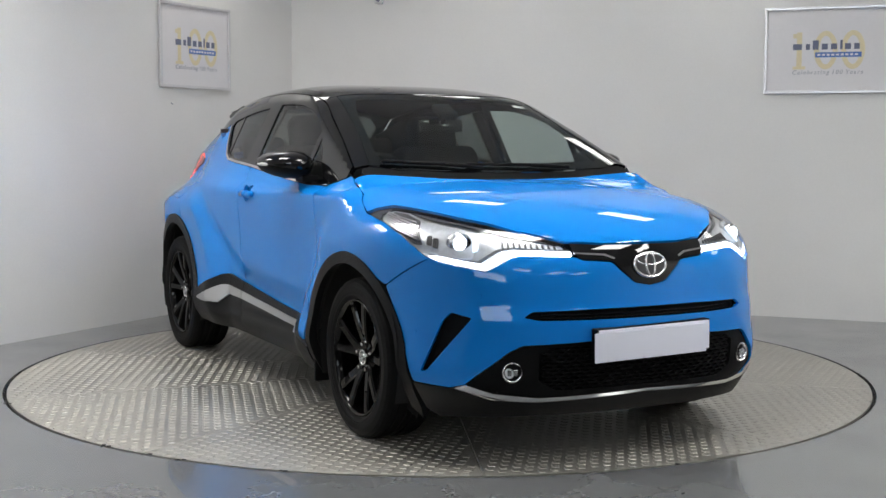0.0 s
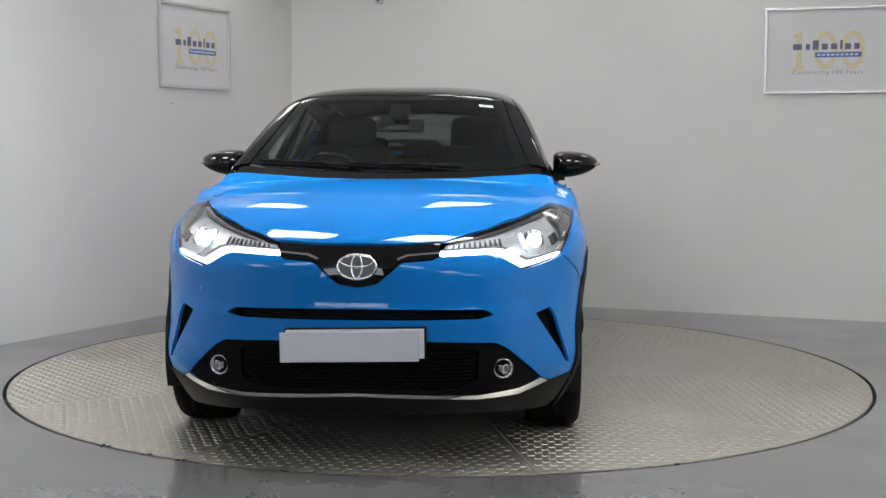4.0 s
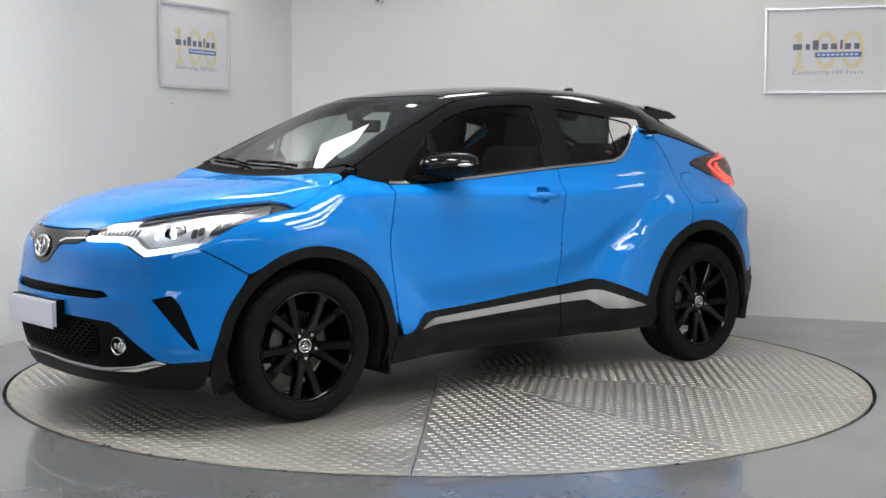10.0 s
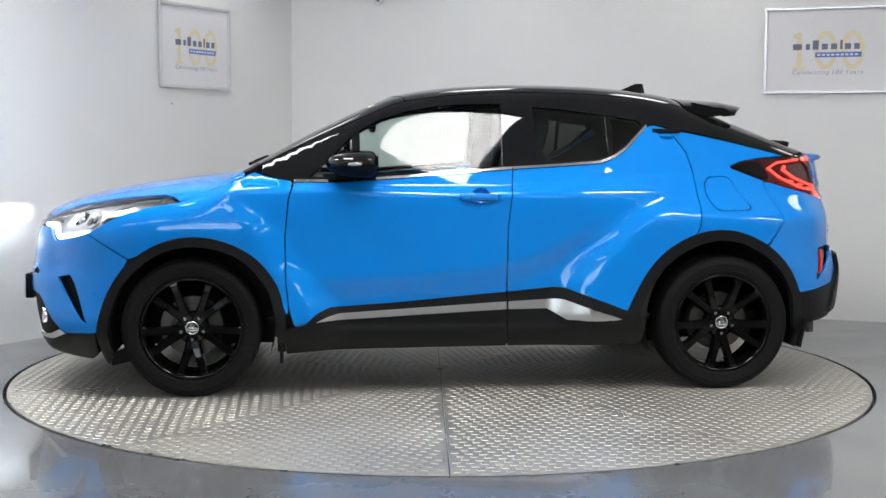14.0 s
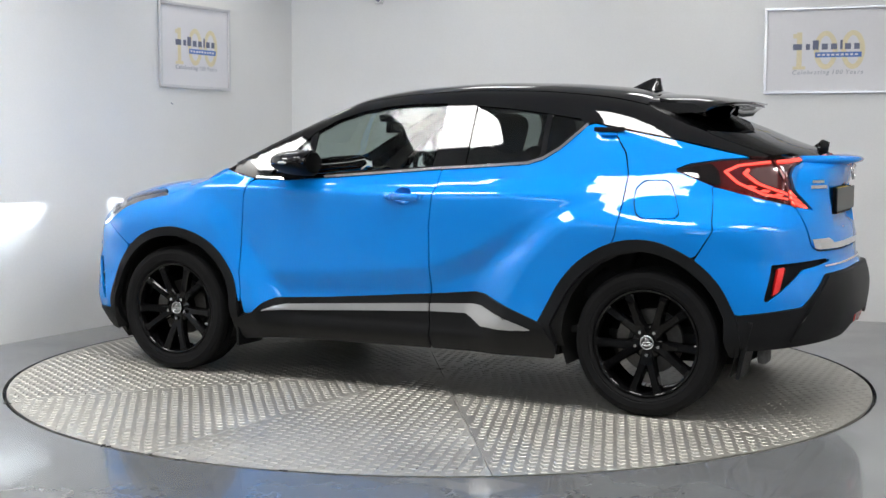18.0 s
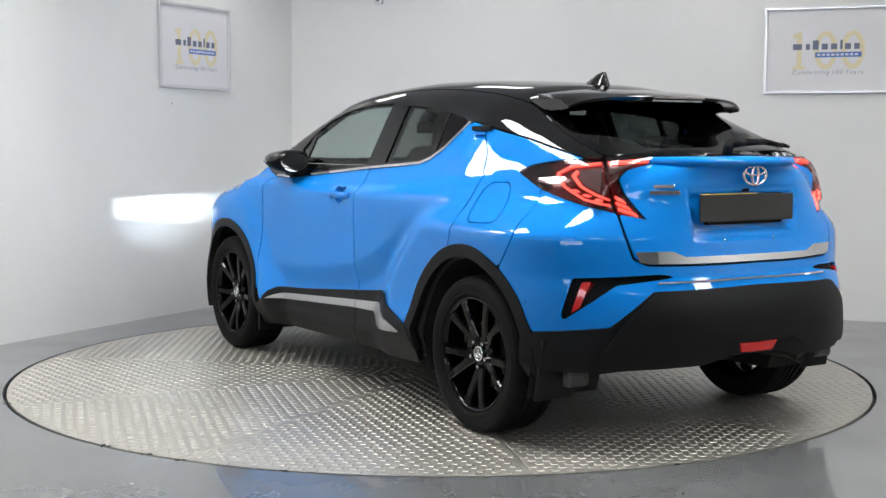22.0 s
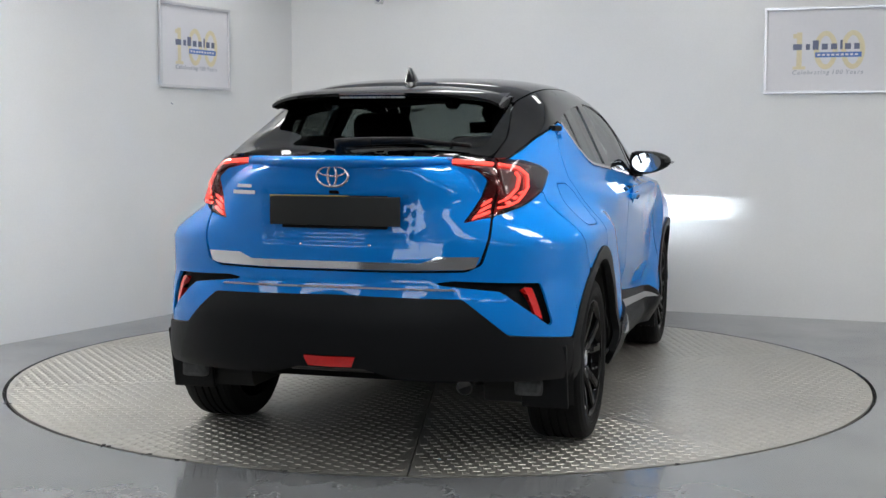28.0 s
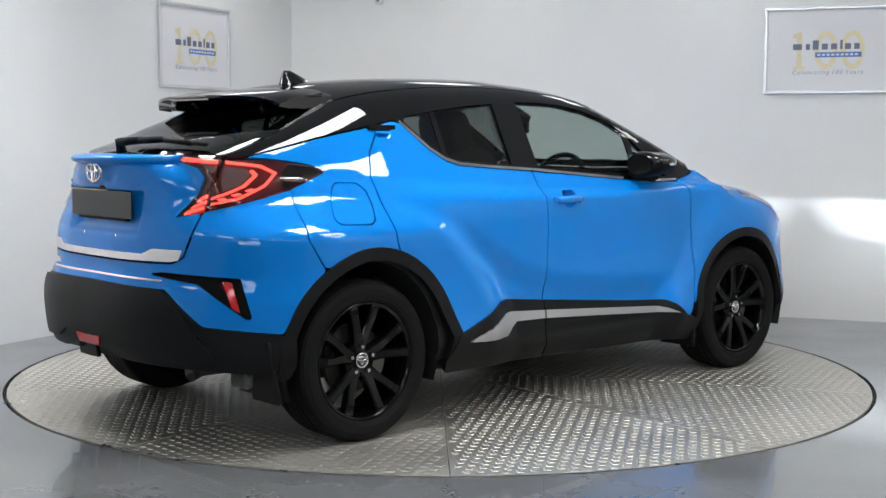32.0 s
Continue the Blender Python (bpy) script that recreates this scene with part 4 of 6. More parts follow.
for s in (1, -1):
    # headlamp: housing, reflector fins, lens, light strip, clear cover
    eye_hole = [(38.2 + 2.75 * math.cos(k * math.pi / 8), 0.862 + 0.033 * math.sin(k * math.pi / 8)) for k in range(16)]
    lamp = panel("headlamp", HEADLAMP, "nose", LAMP_SILVER, car, s, "swept headlamp with a white light strip, lit", proud=-0.026, thick=0, r=0.006, step_in=0.02, holes=(eye_hole,))
    panel("lamp_back", HEADLAMP, "nose", LINER, lamp, s, proud=-0.075, thick=0, r=0.006)
    panel("lamp_cover", HEADLAMP, "nose", CLEAR, lamp, s, "clear lamp cover", proud=0.001, thick=0, r=0.006).visible_shadow = False
    panel("outer_bezel", ((60.6, 0.930), (63.5, 0.939), (65.6, 0.946), (63.6, 0.961), (60.5, 0.970), (59.3, 0.968), (61.2, 0.950)), "nose", LAMP_DARK, lamp, s, "dark grey outer bezel", proud=-0.012, thick=0.006, r=0.005)
    panel("fin_back", ((46.2, 0.846), (48.4, 0.848), (51.3, 0.880), (57.2, 0.916), (60.4, 0.930), (60.9, 0.950), (58.6, 0.967), (54.0, 0.962), (48.8, 0.938)), "nose", LAMP_DARK, lamp, s, "dark ground behind the fins", proud=-0.020, thick=0, r=0.004)
    panel("brow", ((18.2, 0.8525), (27.2, 0.890), (38.3, 0.929), (48.0, 0.954), (53.0, 0.963), (48.0, 0.947), (38.2, 0.922), (28.0, 0.885)), "nose", LAMP_DARK, lamp, s, "dark upper edge of the lamp", proud=-0.016, thick=0.006, r=0.003)
    panel("light_strip", ((15.8, 0.811), (26.4, 0.8165), (28.3, 0.808), (32.6, 0.757), (42.5, 0.788), (44.2, 0.799), (43.0, 0.803), (33.1, 0.774), (29.2, 0.822), (27.0, 0.829), (15.9, 0.823)), "nose", DRL, lamp, s, "white glowing light strip", proud=-0.008, thick=0.012, r=0.003)
    panel("light_guide", ((15.9, 0.826), (27.2, 0.833), (29.8, 0.826), (33.5, 0.779), (43.0, 0.806), (44.6, 0.804), (44.0, 0.811), (34.0, 0.788), (30.5, 0.833), (27.4, 0.840), (16.1, 0.831)), "nose", CHROME, lamp, s, "thin chrome edge over the light strip", proud=-0.010, thick=0.008, r=0.002)
    panel("reflector", ((17.6, 0.834), (27.6, 0.843), (30.6, 0.838), (33.9, 0.795), (35.4, 0.80), (34.6, 0.85), (33.5, 0.885), (27.8, 0.871), (18.0, 0.848)), "nose", LAMP_SILVER, lamp, s, "silver reflector", proud=-0.018, thick=0, r=0.004)
    for k in range(10):
        a = 18.6 + 1.15 * k
        panel("reflector_rib", ((a, 0.838), (a + 0.4, 0.838), (a + 0.6, 0.849 + 0.0022 * k), (a + 0.2, 0.849 + 0.0022 * k)), "nose", LAMP_DARK, lamp, s, proud=-0.012, thick=0.008, r=0.001)
    panel("lens_bowl", ((35.0, 0.80), (34.2, 0.85), (34.6, 0.893), (38.2, 0.907), (42.2, 0.906), (44.8, 0.885), (45.4, 0.845), (43.8, 0.818), (39.0, 0.80)), "nose", LAMP_SILVER, lamp, s, "bright reflector bowl", proud=-0.014, thick=0.01, r=0.008, holes=(eye_hole,))
    for k in range(2):
        panel("bowl_step", ((42.3 + 1.5 * k, 0.832 + 0.01 * k), (43.4 + 1.5 * k, 0.834 + 0.01 * k), (43.6 + 1.4 * k, 0.868 + 0.008 * k), (42.5 + 1.4 * k, 0.868 + 0.008 * k)), "nose", LAMP_DARK, lamp, s, "dark step beside the lens", proud=-0.006, thick=0.01, r=0.002)
    # added glowing patch that imitates the lens's blue bloom beside it
    panel("lens_bloom", ((34.0, 0.832), (35.0, 0.822), (35.3, 0.884), (34.2, 0.878)), "nose", LENS_BLOOM, lamp, s, "pale blue glow patch for the lens's bloom", proud=-0.008, thick=0.006, r=0.004)
    for k in range(7):
        a0, z0, a1, z1 = 47.2 + 0.32 * k, 0.862 + 0.0105 * k, 59.6 + 0.1 * k, 0.929 + 0.0052 * k
        panel("fin", ((a0, z0), (a1, z1), (a1, z1 + 0.0024), (a0 + 0.2, z0 + 0.0044)), "nose", SATIN, lamp, s, proud=-0.010, thick=0.008, r=0.0006)
    m = on_skin("nose", 38.2, 0.862, -0.022, s)
    m = Matrix.Translation(m.translation) @ Vector((1, 0, 0)).to_track_quat("Z", "Y").to_matrix().to_4x4()
    if (m.to_3x3() @ Vector((0, 1, 0))).z < 0:
        m = m @ Matrix.Rotation(math.pi, 4, "Z")
    # projector: a black barrel, a glowing front with a slot, and the burner behind the slot
    part("lens_ring", lathe(bmesh.new(), ((0.040, -0.02), (0.040, 0.002), (0.036, 0.004)), 32, m), CHROME, lamp, smooth=True)
    part("lens_rim", lathe(bmesh.new(), ((0.027, 0.0), (0.0275, 0.009), (0.030, 0.012), (0.034, 0.009), (0.036, -0.001)), 32, m), CHROME, lamp, "bright lens edge", smooth=True)
    part("barrel", lathe(bmesh.new(), ((0.033, 0.0), (0.033, -0.045), (0.0, -0.045)), 24, m), LINER, lamp)
    bm = bmesh.new()
    ring = [(0.027 * math.cos(math.radians(k)), 0.027 * math.sin(math.radians(k))) for k in range(0, 181, 12)]
    prism(bm, ring, -0.002, 0.0, m)
    prism(bm, [(x, min(-y, -0.0065)) for x, y in ring][::-1], -0.002, 0.0, m)
    for lo, hi in (((-0.027, -0.0065), (-0.018, 0.0)), ((0.018, -0.0065), (0.027, 0.0))):
        box(bm, (*lo, -0.002), (*hi, 0.0), 0, m)
    part("lens", bm, BULB, lamp, "glowing projector lens")
    bm = lathe(bmesh.new(), ((0.0265, -0.003), (0.0265, -0.0005), (0.036, -0.0005), (0.036, -0.003)), 32, m)
    part("shield", bm, LAMP_DARK, lamp)
    bm = bmesh.new()
    q = [bm.verts.new(m @ Vector(v)) for v in ((-0.011, -0.0006, -0.040), (0.011, -0.0006, -0.040), (0.011, 0.0006, -0.040), (-0.011, 0.0006, -0.040))]
    bm.faces.new(q)
    part("burner", bm, BEAM, lamp, "glowing burner")
    # a weaker emitter added above the burner to soften the beam's lower edge
    bm = bmesh.new()
    bm.faces.new([bm.verts.new(m @ Vector(v)) for v in ((-0.011, 0.0007, -0.0402), (0.011, 0.0007, -0.0402), (0.011, 0.010, -0.0402), (-0.011, 0.010, -0.0402))])
    part("beam_fade", bm, BEAM_SOFT, lamp, "hidden weak emitter that fades the beam downward")
    # fog lamp
    m = on_skin("nose", 27.4, 0.369, -0.014, s)
    m = Matrix.Translation(m.translation) @ Vector((1, s * 0.28, 0)).to_track_quat("Z", "Y").to_matrix().to_4x4() @ Matrix.Diagonal((0.84, 0.84, 1, 1))
    fog = part("fog_lamp", lathe(bmesh.new(), ((0.047, -0.02), (0.047, 0.006), (0.043, 0.010), (0.038, 0.004), (0.036, -0.012), (0.0, -0.016)), 36, m), CHROME, car, "round fog lamp with a chrome ring", smooth=True, at=AT)
    bm = bmesh.new()
    bmesh.ops.create_uvsphere(bm, u_segments=20, v_segments=10, radius=0.034, matrix=m @ Matrix.Translation((0, 0, -0.008)) @ Matrix.Diagonal((1, 1, 0.32, 1)))
    part("lens", bm, FOG_LENS, fog, "clear lens", smooth=True)
    bm = bmesh.new()
    for a, b in ((-0.022, -0.004), (0.004, 0.024)):
        box(bm, (a, -0.016, 0.0), (b, 0.014, 0.008), 0.002, m)
    part("reflector", bm, REFLECTOR, fog)

# tail end
hatch = panel("tailgate", mirrored(((0, 1.168), (10, 1.168), (18, 1.166), (20.9, 1.162), (30.1, 1.126), (32.1, 1.091), (30.8, 1.028), (26.4, 0.931), (32.3, 0.951), (31.0, 0.871), (29.2, 0.779), (26.5, 0.757), (14.8, 0.753), (0, 0.753))), "tail", PAINT, car, label="blue tailgate with a recess for the plate", r=0.012, step_in=0.016,
              dent=lambda p: -0.028 * step(0.0, 0.03, np.minimum(0.345 - np.abs(p[:, 0]) - 0.12 * (1.04 - p[:, 1]), np.minimum(1.052 - p[:, 1], p[:, 1] - 0.85))))
bm = bmesh.new()
rows = []
for k in range(29):
    y = -0.42 + 0.03 * k
    q = abs(y / 0.42)
    zt = 1.160 - 0.002 * q**2
    skin_x = float(between(np.array([-1.5]), np.array([-2.3]), lambda m: half(m, np.full(1, 1.15)) > abs(y) + 1e-5)[0])
    xt = skin_x - 0.003 - 0.045 * (1 - q**4)
    xb = max(-1.952 + 0.05 * q**2, xt + 0.03)
    rows.append([bm.verts.new((x, y, z)) for x, z in ((xb, 1.176 - 0.004 * q), ((xb + xt) / 2, 1.183 - 0.006 * q), (xt + 0.012, zt + 0.012), (xt, zt), (xt + 0.008, zt - 0.012), (xt + 0.06, zt - 0.03))])
for a, b in zip(rows, rows[1:]):
    for i in range(5):
        bm.faces.new((a[i], b[i], b[i + 1], a[i + 1]))
bmesh.ops.recalc_face_normals(bm, faces=bm.faces)
part("tail_lip", bm, PAINT, hatch, "blue lip spoiler", smooth=True)
panel("chrome_strip", mirrored(((0, 0.783), (18.2, 0.783), (21.2, 0.806), (29.3, 0.806), (28.4, 0.766), (26.4, 0.759), (14.8, 0.755), (0, 0.755))), "tail", CHROME, hatch, label="wide chrome tailgate strip", proud=0.005, thick=0.008, r=0.004)
badge(Matrix.Translation((-2.068, 0, 1.105)) @ Matrix(((0, 0, -1), (-1, 0, 0), (0, 1, 0))).to_4x4(), 0.135, hatch, None)
VENT_R = ((41.8, 0.703), (24.0, 0.717), (21.0, 0.709), (21.4, 0.701), (33.1, 0.676), (43.2, 0.540), (44.2, 0.549))
rear_bumper = panel("rear_bumper", mirrored(((0, 0.745), (14.8, 0.745), (26.7, 0.749), (29.8, 0.775), (31.6, 0.871), (32.9, 0.954), (39.7, 0.982), (45.0, 1.008), (49.0, 1.030), *seam("tail", (*[(x - 0.004, z) for x, z in TAIL_SEAM], (-1.547, 0.737), (-1.535, 0.724), (-1.646, 0.615), (-1.714, 0.484))), (34.3, 0.514), (25.7, 0.652), (0, 0.661))), "tail", PAINT, car, label="blue rear bumper", holes=(VENT_R, [(-a, b) for a, b in VENT_R]), r=0.012)
panel("bumper_strip", mirrored(((0, 0.688), (24.5, 0.684), (24.8, 0.678), (0, 0.681))), "tail", CHROME, rear_bumper, label="thin chrome strip", proud=0.006, thick=0.008, r=0.002)
panel("lower_rear_bumper", mirrored(((0, 0.659), (25.7, 0.650), (34.3, 0.512), *seam("tail", ((-1.714, 0.482), (-1.73, 0.40), (-1.735, 0.33))), (40, 0.335), (27, 0.345), (14, 0.35), (9, 0.372), (7, 0.385), (0, 0.385))), "tail", CLADDING, car, label="dark grey plastic lower rear bumper", proud=0.008, thick=0.06, r=0.015)
panel("bumper_centre", mirrored(((0, 0.652), (25.2, 0.643), (30, 0.566), (35.5, 0.43), (37.5, 0.365), (15, 0.395), (9.5, 0.44), (0, 0.442))), "tail", CLADDING, car, label="dark grey plastic bumper centre panel", proud=0.022, thick=0.02, r=0.012)
panel("rear_fog_lamp", mirrored(((0, 0.43), (5.4, 0.432), (4.6, 0.392), (0, 0.39))), "tail", RED_BRIGHT, car, label="red rear fog lamp lens", proud=0.013, thick=0.02, r=0.006)
for s in (1, -1):
    panel("bumper_vent", VENT_R, "tail", MATT_BLACK, car, s, "black bumper corner vent", proud=-0.025, thick=0, r=0.006)
    panel("reflector", ((39.9, 0.688), (38.2, 0.692), (40.2, 0.588), (42.0, 0.566)), "tail", RED_BRIGHT, car, s, "bright red reflector", proud=-0.006, thick=0.018, r=0.004)
    lamp = panel("tail_lamp", SIDE_LAMP, "tail", RED_DARK, car, s, "red glowing boomerang tail lamp", proud=-0.012, thick=0.012, r=0.008)
    panel("lamp_cover", SIDE_LAMP, "tail", SMOKED, lamp, s, "smoked lamp cover", proud=0.007, thick=0, r=0.008).visible_shadow = False
    panel("lamp_back", SIDE_LAMP, "tail", LINER, lamp, s, proud=-0.03, thick=0, r=0.008)
    panel("light_strip", ((36.0, 1.156), (43.6, 1.139), (47.4, 1.108), (45.2, 1.056), (40.0, 1.005), (34.0, 0.980), (34.1, 0.988), (39.6, 1.012), (44.6, 1.061), (46.5, 1.106), (43.2, 1.132), (36.0, 1.149)), "tail", RED_LIGHT, lamp, s, "red glowing light strip", proud=0.0, thick=0.008, r=0.004)
    panel("light_strip", ((41.8, 1.122), (43.1, 1.099), (40.9, 1.055), (37.3, 1.023), (34.1, 1.003), (34.2, 1.011), (37.0, 1.031), (40.1, 1.059), (42.1, 1.099), (41.2, 1.116)), "tail", RED_LIGHT, lamp, s, "thin red glowing light strip", proud=0.0, thick=0.008, r=0.003)
    for k in range(3):
        panel("light_strip", ((43.0 - 2.6 * k, 1.043 - 0.019 * k), (41.6 - 2.6 * k, 1.036 - 0.019 * k), (40.8 - 2.6 * k, 1.040 - 0.016 * k), (42.2 - 2.6 * k, 1.048 - 0.017 * k)), "tail", RED_LIGHT, lamp, s, "short red light bar", proud=-0.003, thick=0.006, r=0.002)
    panel("inner_lens", ((36.1, 1.137), (40.8, 1.122), (41.6, 1.099), (39.6, 1.061), (36.6, 1.036), (36.1, 1.085)), "tail", SMOKY, lamp, s, "grey smoky lens", proud=-0.006, thick=0.004, r=0.004)
    panel("gloss_tip", ((49.0, 1.052), (50.6, 1.046), (59.5, 1.107), (59.4, 1.114), (55.5, 1.132), (50.0, 1.140), (48.5, 1.108)), "tail", GLOSS_BLACK, lamp, s, "dark gloss tip", proud=0.002, thick=0.006, r=0.005)
    lamp = panel("tailgate_lamp", HATCH_LAMP, "tail", RED_DARK, car, s, "red glowing inner tail lamp on the tailgate", proud=-0.012, thick=0.012, r=0.005)
    panel("lamp_cover", HATCH_LAMP, "tail", SMOKED, lamp, s, "smoked lamp cover", proud=0.007, thick=0, r=0.005).visible_shadow = False
    panel("lamp_back", HATCH_LAMP, "tail", LINER, lamp, s, proud=-0.03, thick=0, r=0.005)
    panel("light_strip", ((34.5, 1.158), (26.0, 1.170), (22.6, 1.166), (22.8, 1.160), (34.4, 1.149)), "tail", RED_LIGHT, lamp, s, "red glowing light strip", proud=0.0, thick=0.008, r=0.003)
    for k, (a0, a1, z0, z1) in enumerate(((32.9, 30.6, 1.013, 0.994), (32.7, 29.6, 0.990, 0.968), (32.4, 28.3, 0.968, 0.945))):
        panel("light_strip", ((a0, z0), (a1, z1), (a1 + 0.7, z1 + 0.014), (a0 + 0.1, z0 + 0.011)), "tail", RED_LIGHT, lamp, s, "red glowing light bar", proud=0.0, thick=0.008, r=0.003)
    panel("inner_lens", ((34.5, 1.143), (28.5, 1.150), (31.2, 1.133), (33.0, 1.118), (34.4, 1.112)), "tail", SMOKY, lamp, s, "grey smoky lens with small bulbs", proud=-0.006, thick=0.004, r=0.003)


# ---- wheels ----
def arc(cx, cz, r, a0, a1, n):
    return [(cx + r * math.cos(math.radians(a0 + (a1 - a0) * i / n)), cz + r * math.sin(math.radians(a0 + (a1 - a0) * i / n))) for i in range(n + 1)]


def build_wheel(m):
    w = tagged(new("wheel"), "black ten-spoke alloy wheel with a road tyre")
    w.parent, w.matrix_basis = car, AT @ m
    half_prof = [(0.2455, 0.096), (0.250, 0.108), (0.262, 0.1145), (0.268, 0.1135), (0.272, 0.116), (0.298, 0.118), (0.319, 0.111), (0.329, 0.099), (0.3345, 0.080), (0.335, 0.058), (0.328, 0.056), (0.328, 0.048), (0.3352, 0.046), (0.3355, 0.022), (0.328, 0.02), (0.328, 0.011), (0.3355, 0.009)]
    prof = half_prof + [(r, -h) for r, h in reversed(half_prof)]
    part("tyre", lathe(bmesh.new(), prof, 72), RUBBER, w, "black rubber tyre with grooves", smooth=False)
    bm = lathe(bmesh.new(), ((0.246, 0.097), (0.2462, 0.106), (0.242, 0.1085), (0.236, 0.106), (0.229, 0.096), (0.224, 0.07), (0.219, 0.0), (0.221, -0.09), (0.245, -0.1)), 64)
    part("rim", bm, WHEEL_BLACK, w, "gloss black rim", smooth=True)
    for k in range(5):
        bm = bmesh.new()
        turn = Matrix.Rotation(math.radians(90 + 72 * k), 4, "Z")
        for sign in (-1, 1):
            # each arm leaves the hub and swings out to the rim, dished inward at the hub
            stations = ((0.03, 0.0, 0.034, 0.068), (0.068, 0.008, 0.028, 0.073), (0.10, 0.017, 0.0235, 0.082), (0.14, 0.031, 0.0205, 0.091), (0.185, 0.046, 0.0205, 0.099), (0.216, 0.055, 0.024, 0.103), (0.233, 0.060, 0.031, 0.100))
            rows = []
            for r, off, hw, h in stations:
                c = Vector((r, sign * off, h))
                d = Vector((-0.33 * sign, 1, 0)).normalized()
                rows.append([bm.verts.new(turn @ v) for v in (c - d * hw - Vector((0, 0, 0.042)), c - d * hw * 0.9 - Vector((0, 0, 0.008)), c - d * hw * 0.62, c + d * hw * 0.62, c + d * hw * 0.9 - Vector((0, 0, 0.008)), c + d * hw - Vector((0, 0, 0.042)))])
            for a, b in zip(rows, rows[1:]):
                for i in range(5):
                    bm.faces.new((a[i], b[i], b[i + 1], a[i + 1]))
        bmesh.ops.recalc_face_normals(bm, faces=bm.faces)
        part("spoke", bm, WHEEL_BLACK, w)
    part("hub", lathe(bmesh.new(), ((0.0, 0.074), (0.03, 0.074), (0.034, 0.068), (0.07, 0.066), (0.078, 0.055), (0.078, 0.0)), 40), WHEEL_BLACK, w, smooth=True)
    cap_ob = part("centre_cap", lathe(bmesh.new(), ((0.0, 0.08), (0.030, 0.08), (0.0335, 0.077), (0.0335, 0.068)), 32), GLOSS_BLACK, w, "black centre cap with a chrome badge", smooth=True)
    bm = bmesh.new()
    up = Matrix.Translation((0, 0, 0.0795))
    oval_ring(bm, 0.0295, 0.0295, 0.0026, 0.002, up, 28)
    oval_ring(bm, 0.008, 0.017, 0.002, 0.002, up, 20)
    oval_ring(bm, 0.021, 0.008, 0.002, 0.002, up, 20, cy=0.006)
    part("cap_badge", bm, CHROME, cap_ob, "chrome badge", smooth=True)
    for k in range(5):
        c = Vector((0.056 * math.cos(math.radians(90 + 72 * k)), 0.056 * math.sin(math.radians(90 + 72 * k)), 0))
        bm = bmesh.new()
        bmesh.ops.create_cone(bm, cap_ends=True, segments=6, radius1=0.0105, radius2=0.008, depth=0.022, matrix=Matrix.Translation(c + Vector((0, 0, 0.073))))
        part("wheel_nut", bm, NUT, w)
    part("brake_disc", lathe(bmesh.new(), ((0.06, 0.012), (0.145, 0.012), (0.148, 0.008), (0.148, -0.008), (0.06, -0.008)), 48), STEEL, w, "worn steel brake disc")
    bm = bmesh.new()
    prism(bm, arc(0, 0, 0.155, -30, 30, 8) + arc(0, 0, 0.10, 30, -30, 8), -0.03, 0.036)
    part("brake_calliper", bm, STEEL, w, "grey metal brake calliper")
    return w


first_wheel = build_wheel(pose(1.312, 0.755, 0.335, -90, 0, 0))
for x, y, rx in ((1.312, -0.755, 90), (-1.315, 0.762, -90), (-1.315, -0.762, 90)):
    copy_thing(first_wheel, AT @ pose(x, y, 0.335, rx, 0, 0))

# ---- dark inner shells: arches, floor, body lining ----
for s in (1, -1):
    for x in (1.312, -1.315):
        bm = bmesh.new()
        pts = arc(x, 0.36, 0.405, -22, 202, 28)
        out = [bm.verts.new((a, s * 0.862, b)) for a, b in pts]
        inn = [bm.verts.new((a, s * 0.50, b)) for a, b in pts]
        for i in range(28):
            bm.faces.new((out[i], out[i + 1], inn[i + 1], inn[i]))
        bm.faces.new(inn)
        part("arch_liner", bm, LINER, car, "black wheel arch lining", at=AT)
    holes = (arc(1.312, 0.345, 0.402, 0, 345, 24), arc(-1.315, 0.345, 0.402, 0, 345, 24))
    panel("body_lining", ((1.74, 0.27), (1.74, 0.62), (1.6, 0.70), (1.5, 0.84), (1.2, 0.9), (0.95, 1.04), (0.6, 1.03), (0.324, 1.048), (-0.25, 1.092), (-0.7, 1.12), (-0.99, 1.30), (-1.15, 1.29), (-1.38, 1.245), (-1.62, 1.19), (-1.7, 1.1), (-1.66, 0.95), (-1.7, 0.5), (-1.7, 0.28)), "side", LINER, car, s, "black inner door and body lining", proud=-0.035, thick=0, step_in=0.07, holes=holes)
panel("front_lining", mirrored(((0, 0.22), (40, 0.22), (47, 0.3), (52, 0.6), (42, 0.74), (40, 0.8), (30, 0.84), (0, 0.83))), "nose", LINER, car, label="black lining behind the front bumper", proud=-0.075, thick=0, step_in=0.06)
panel("rear_lining", mirrored(((0, 0.36), (44, 0.36), (56, 0.6), (62, 0.95), (60, 1.12), (40, 1.16), (0, 1.155))), "tail", LINER, car, label="black lining behind the rear bumper", proud=-0.055, thick=0, step_in=0.06)
under = part("underbody", box(bmesh.new(), (-1.62, -0.49, 0.25), (1.95, 0.49, 0.34), 0.02), MATT_BLACK, car, "black underbody", at=AT)
for name, lo, hi in (("floor_pan", (-0.88, -0.79, 0.235), (0.88, 0.79, 0.33)), ("front_tray", (1.74, -0.66, 0.22), (1.86, 0.66, 0.3)), ("rear_beam", (-1.88, -0.62, 0.35), (-1.74, 0.62, 0.42))):
    part(name, box(bmesh.new(), lo, hi, 0.02), MATT_BLACK, under)
bm = bmesh.new()
rod(bm, (-1.2, -0.42, 0.295), (-1.86, -0.47, 0.31), 0.028, n=16)
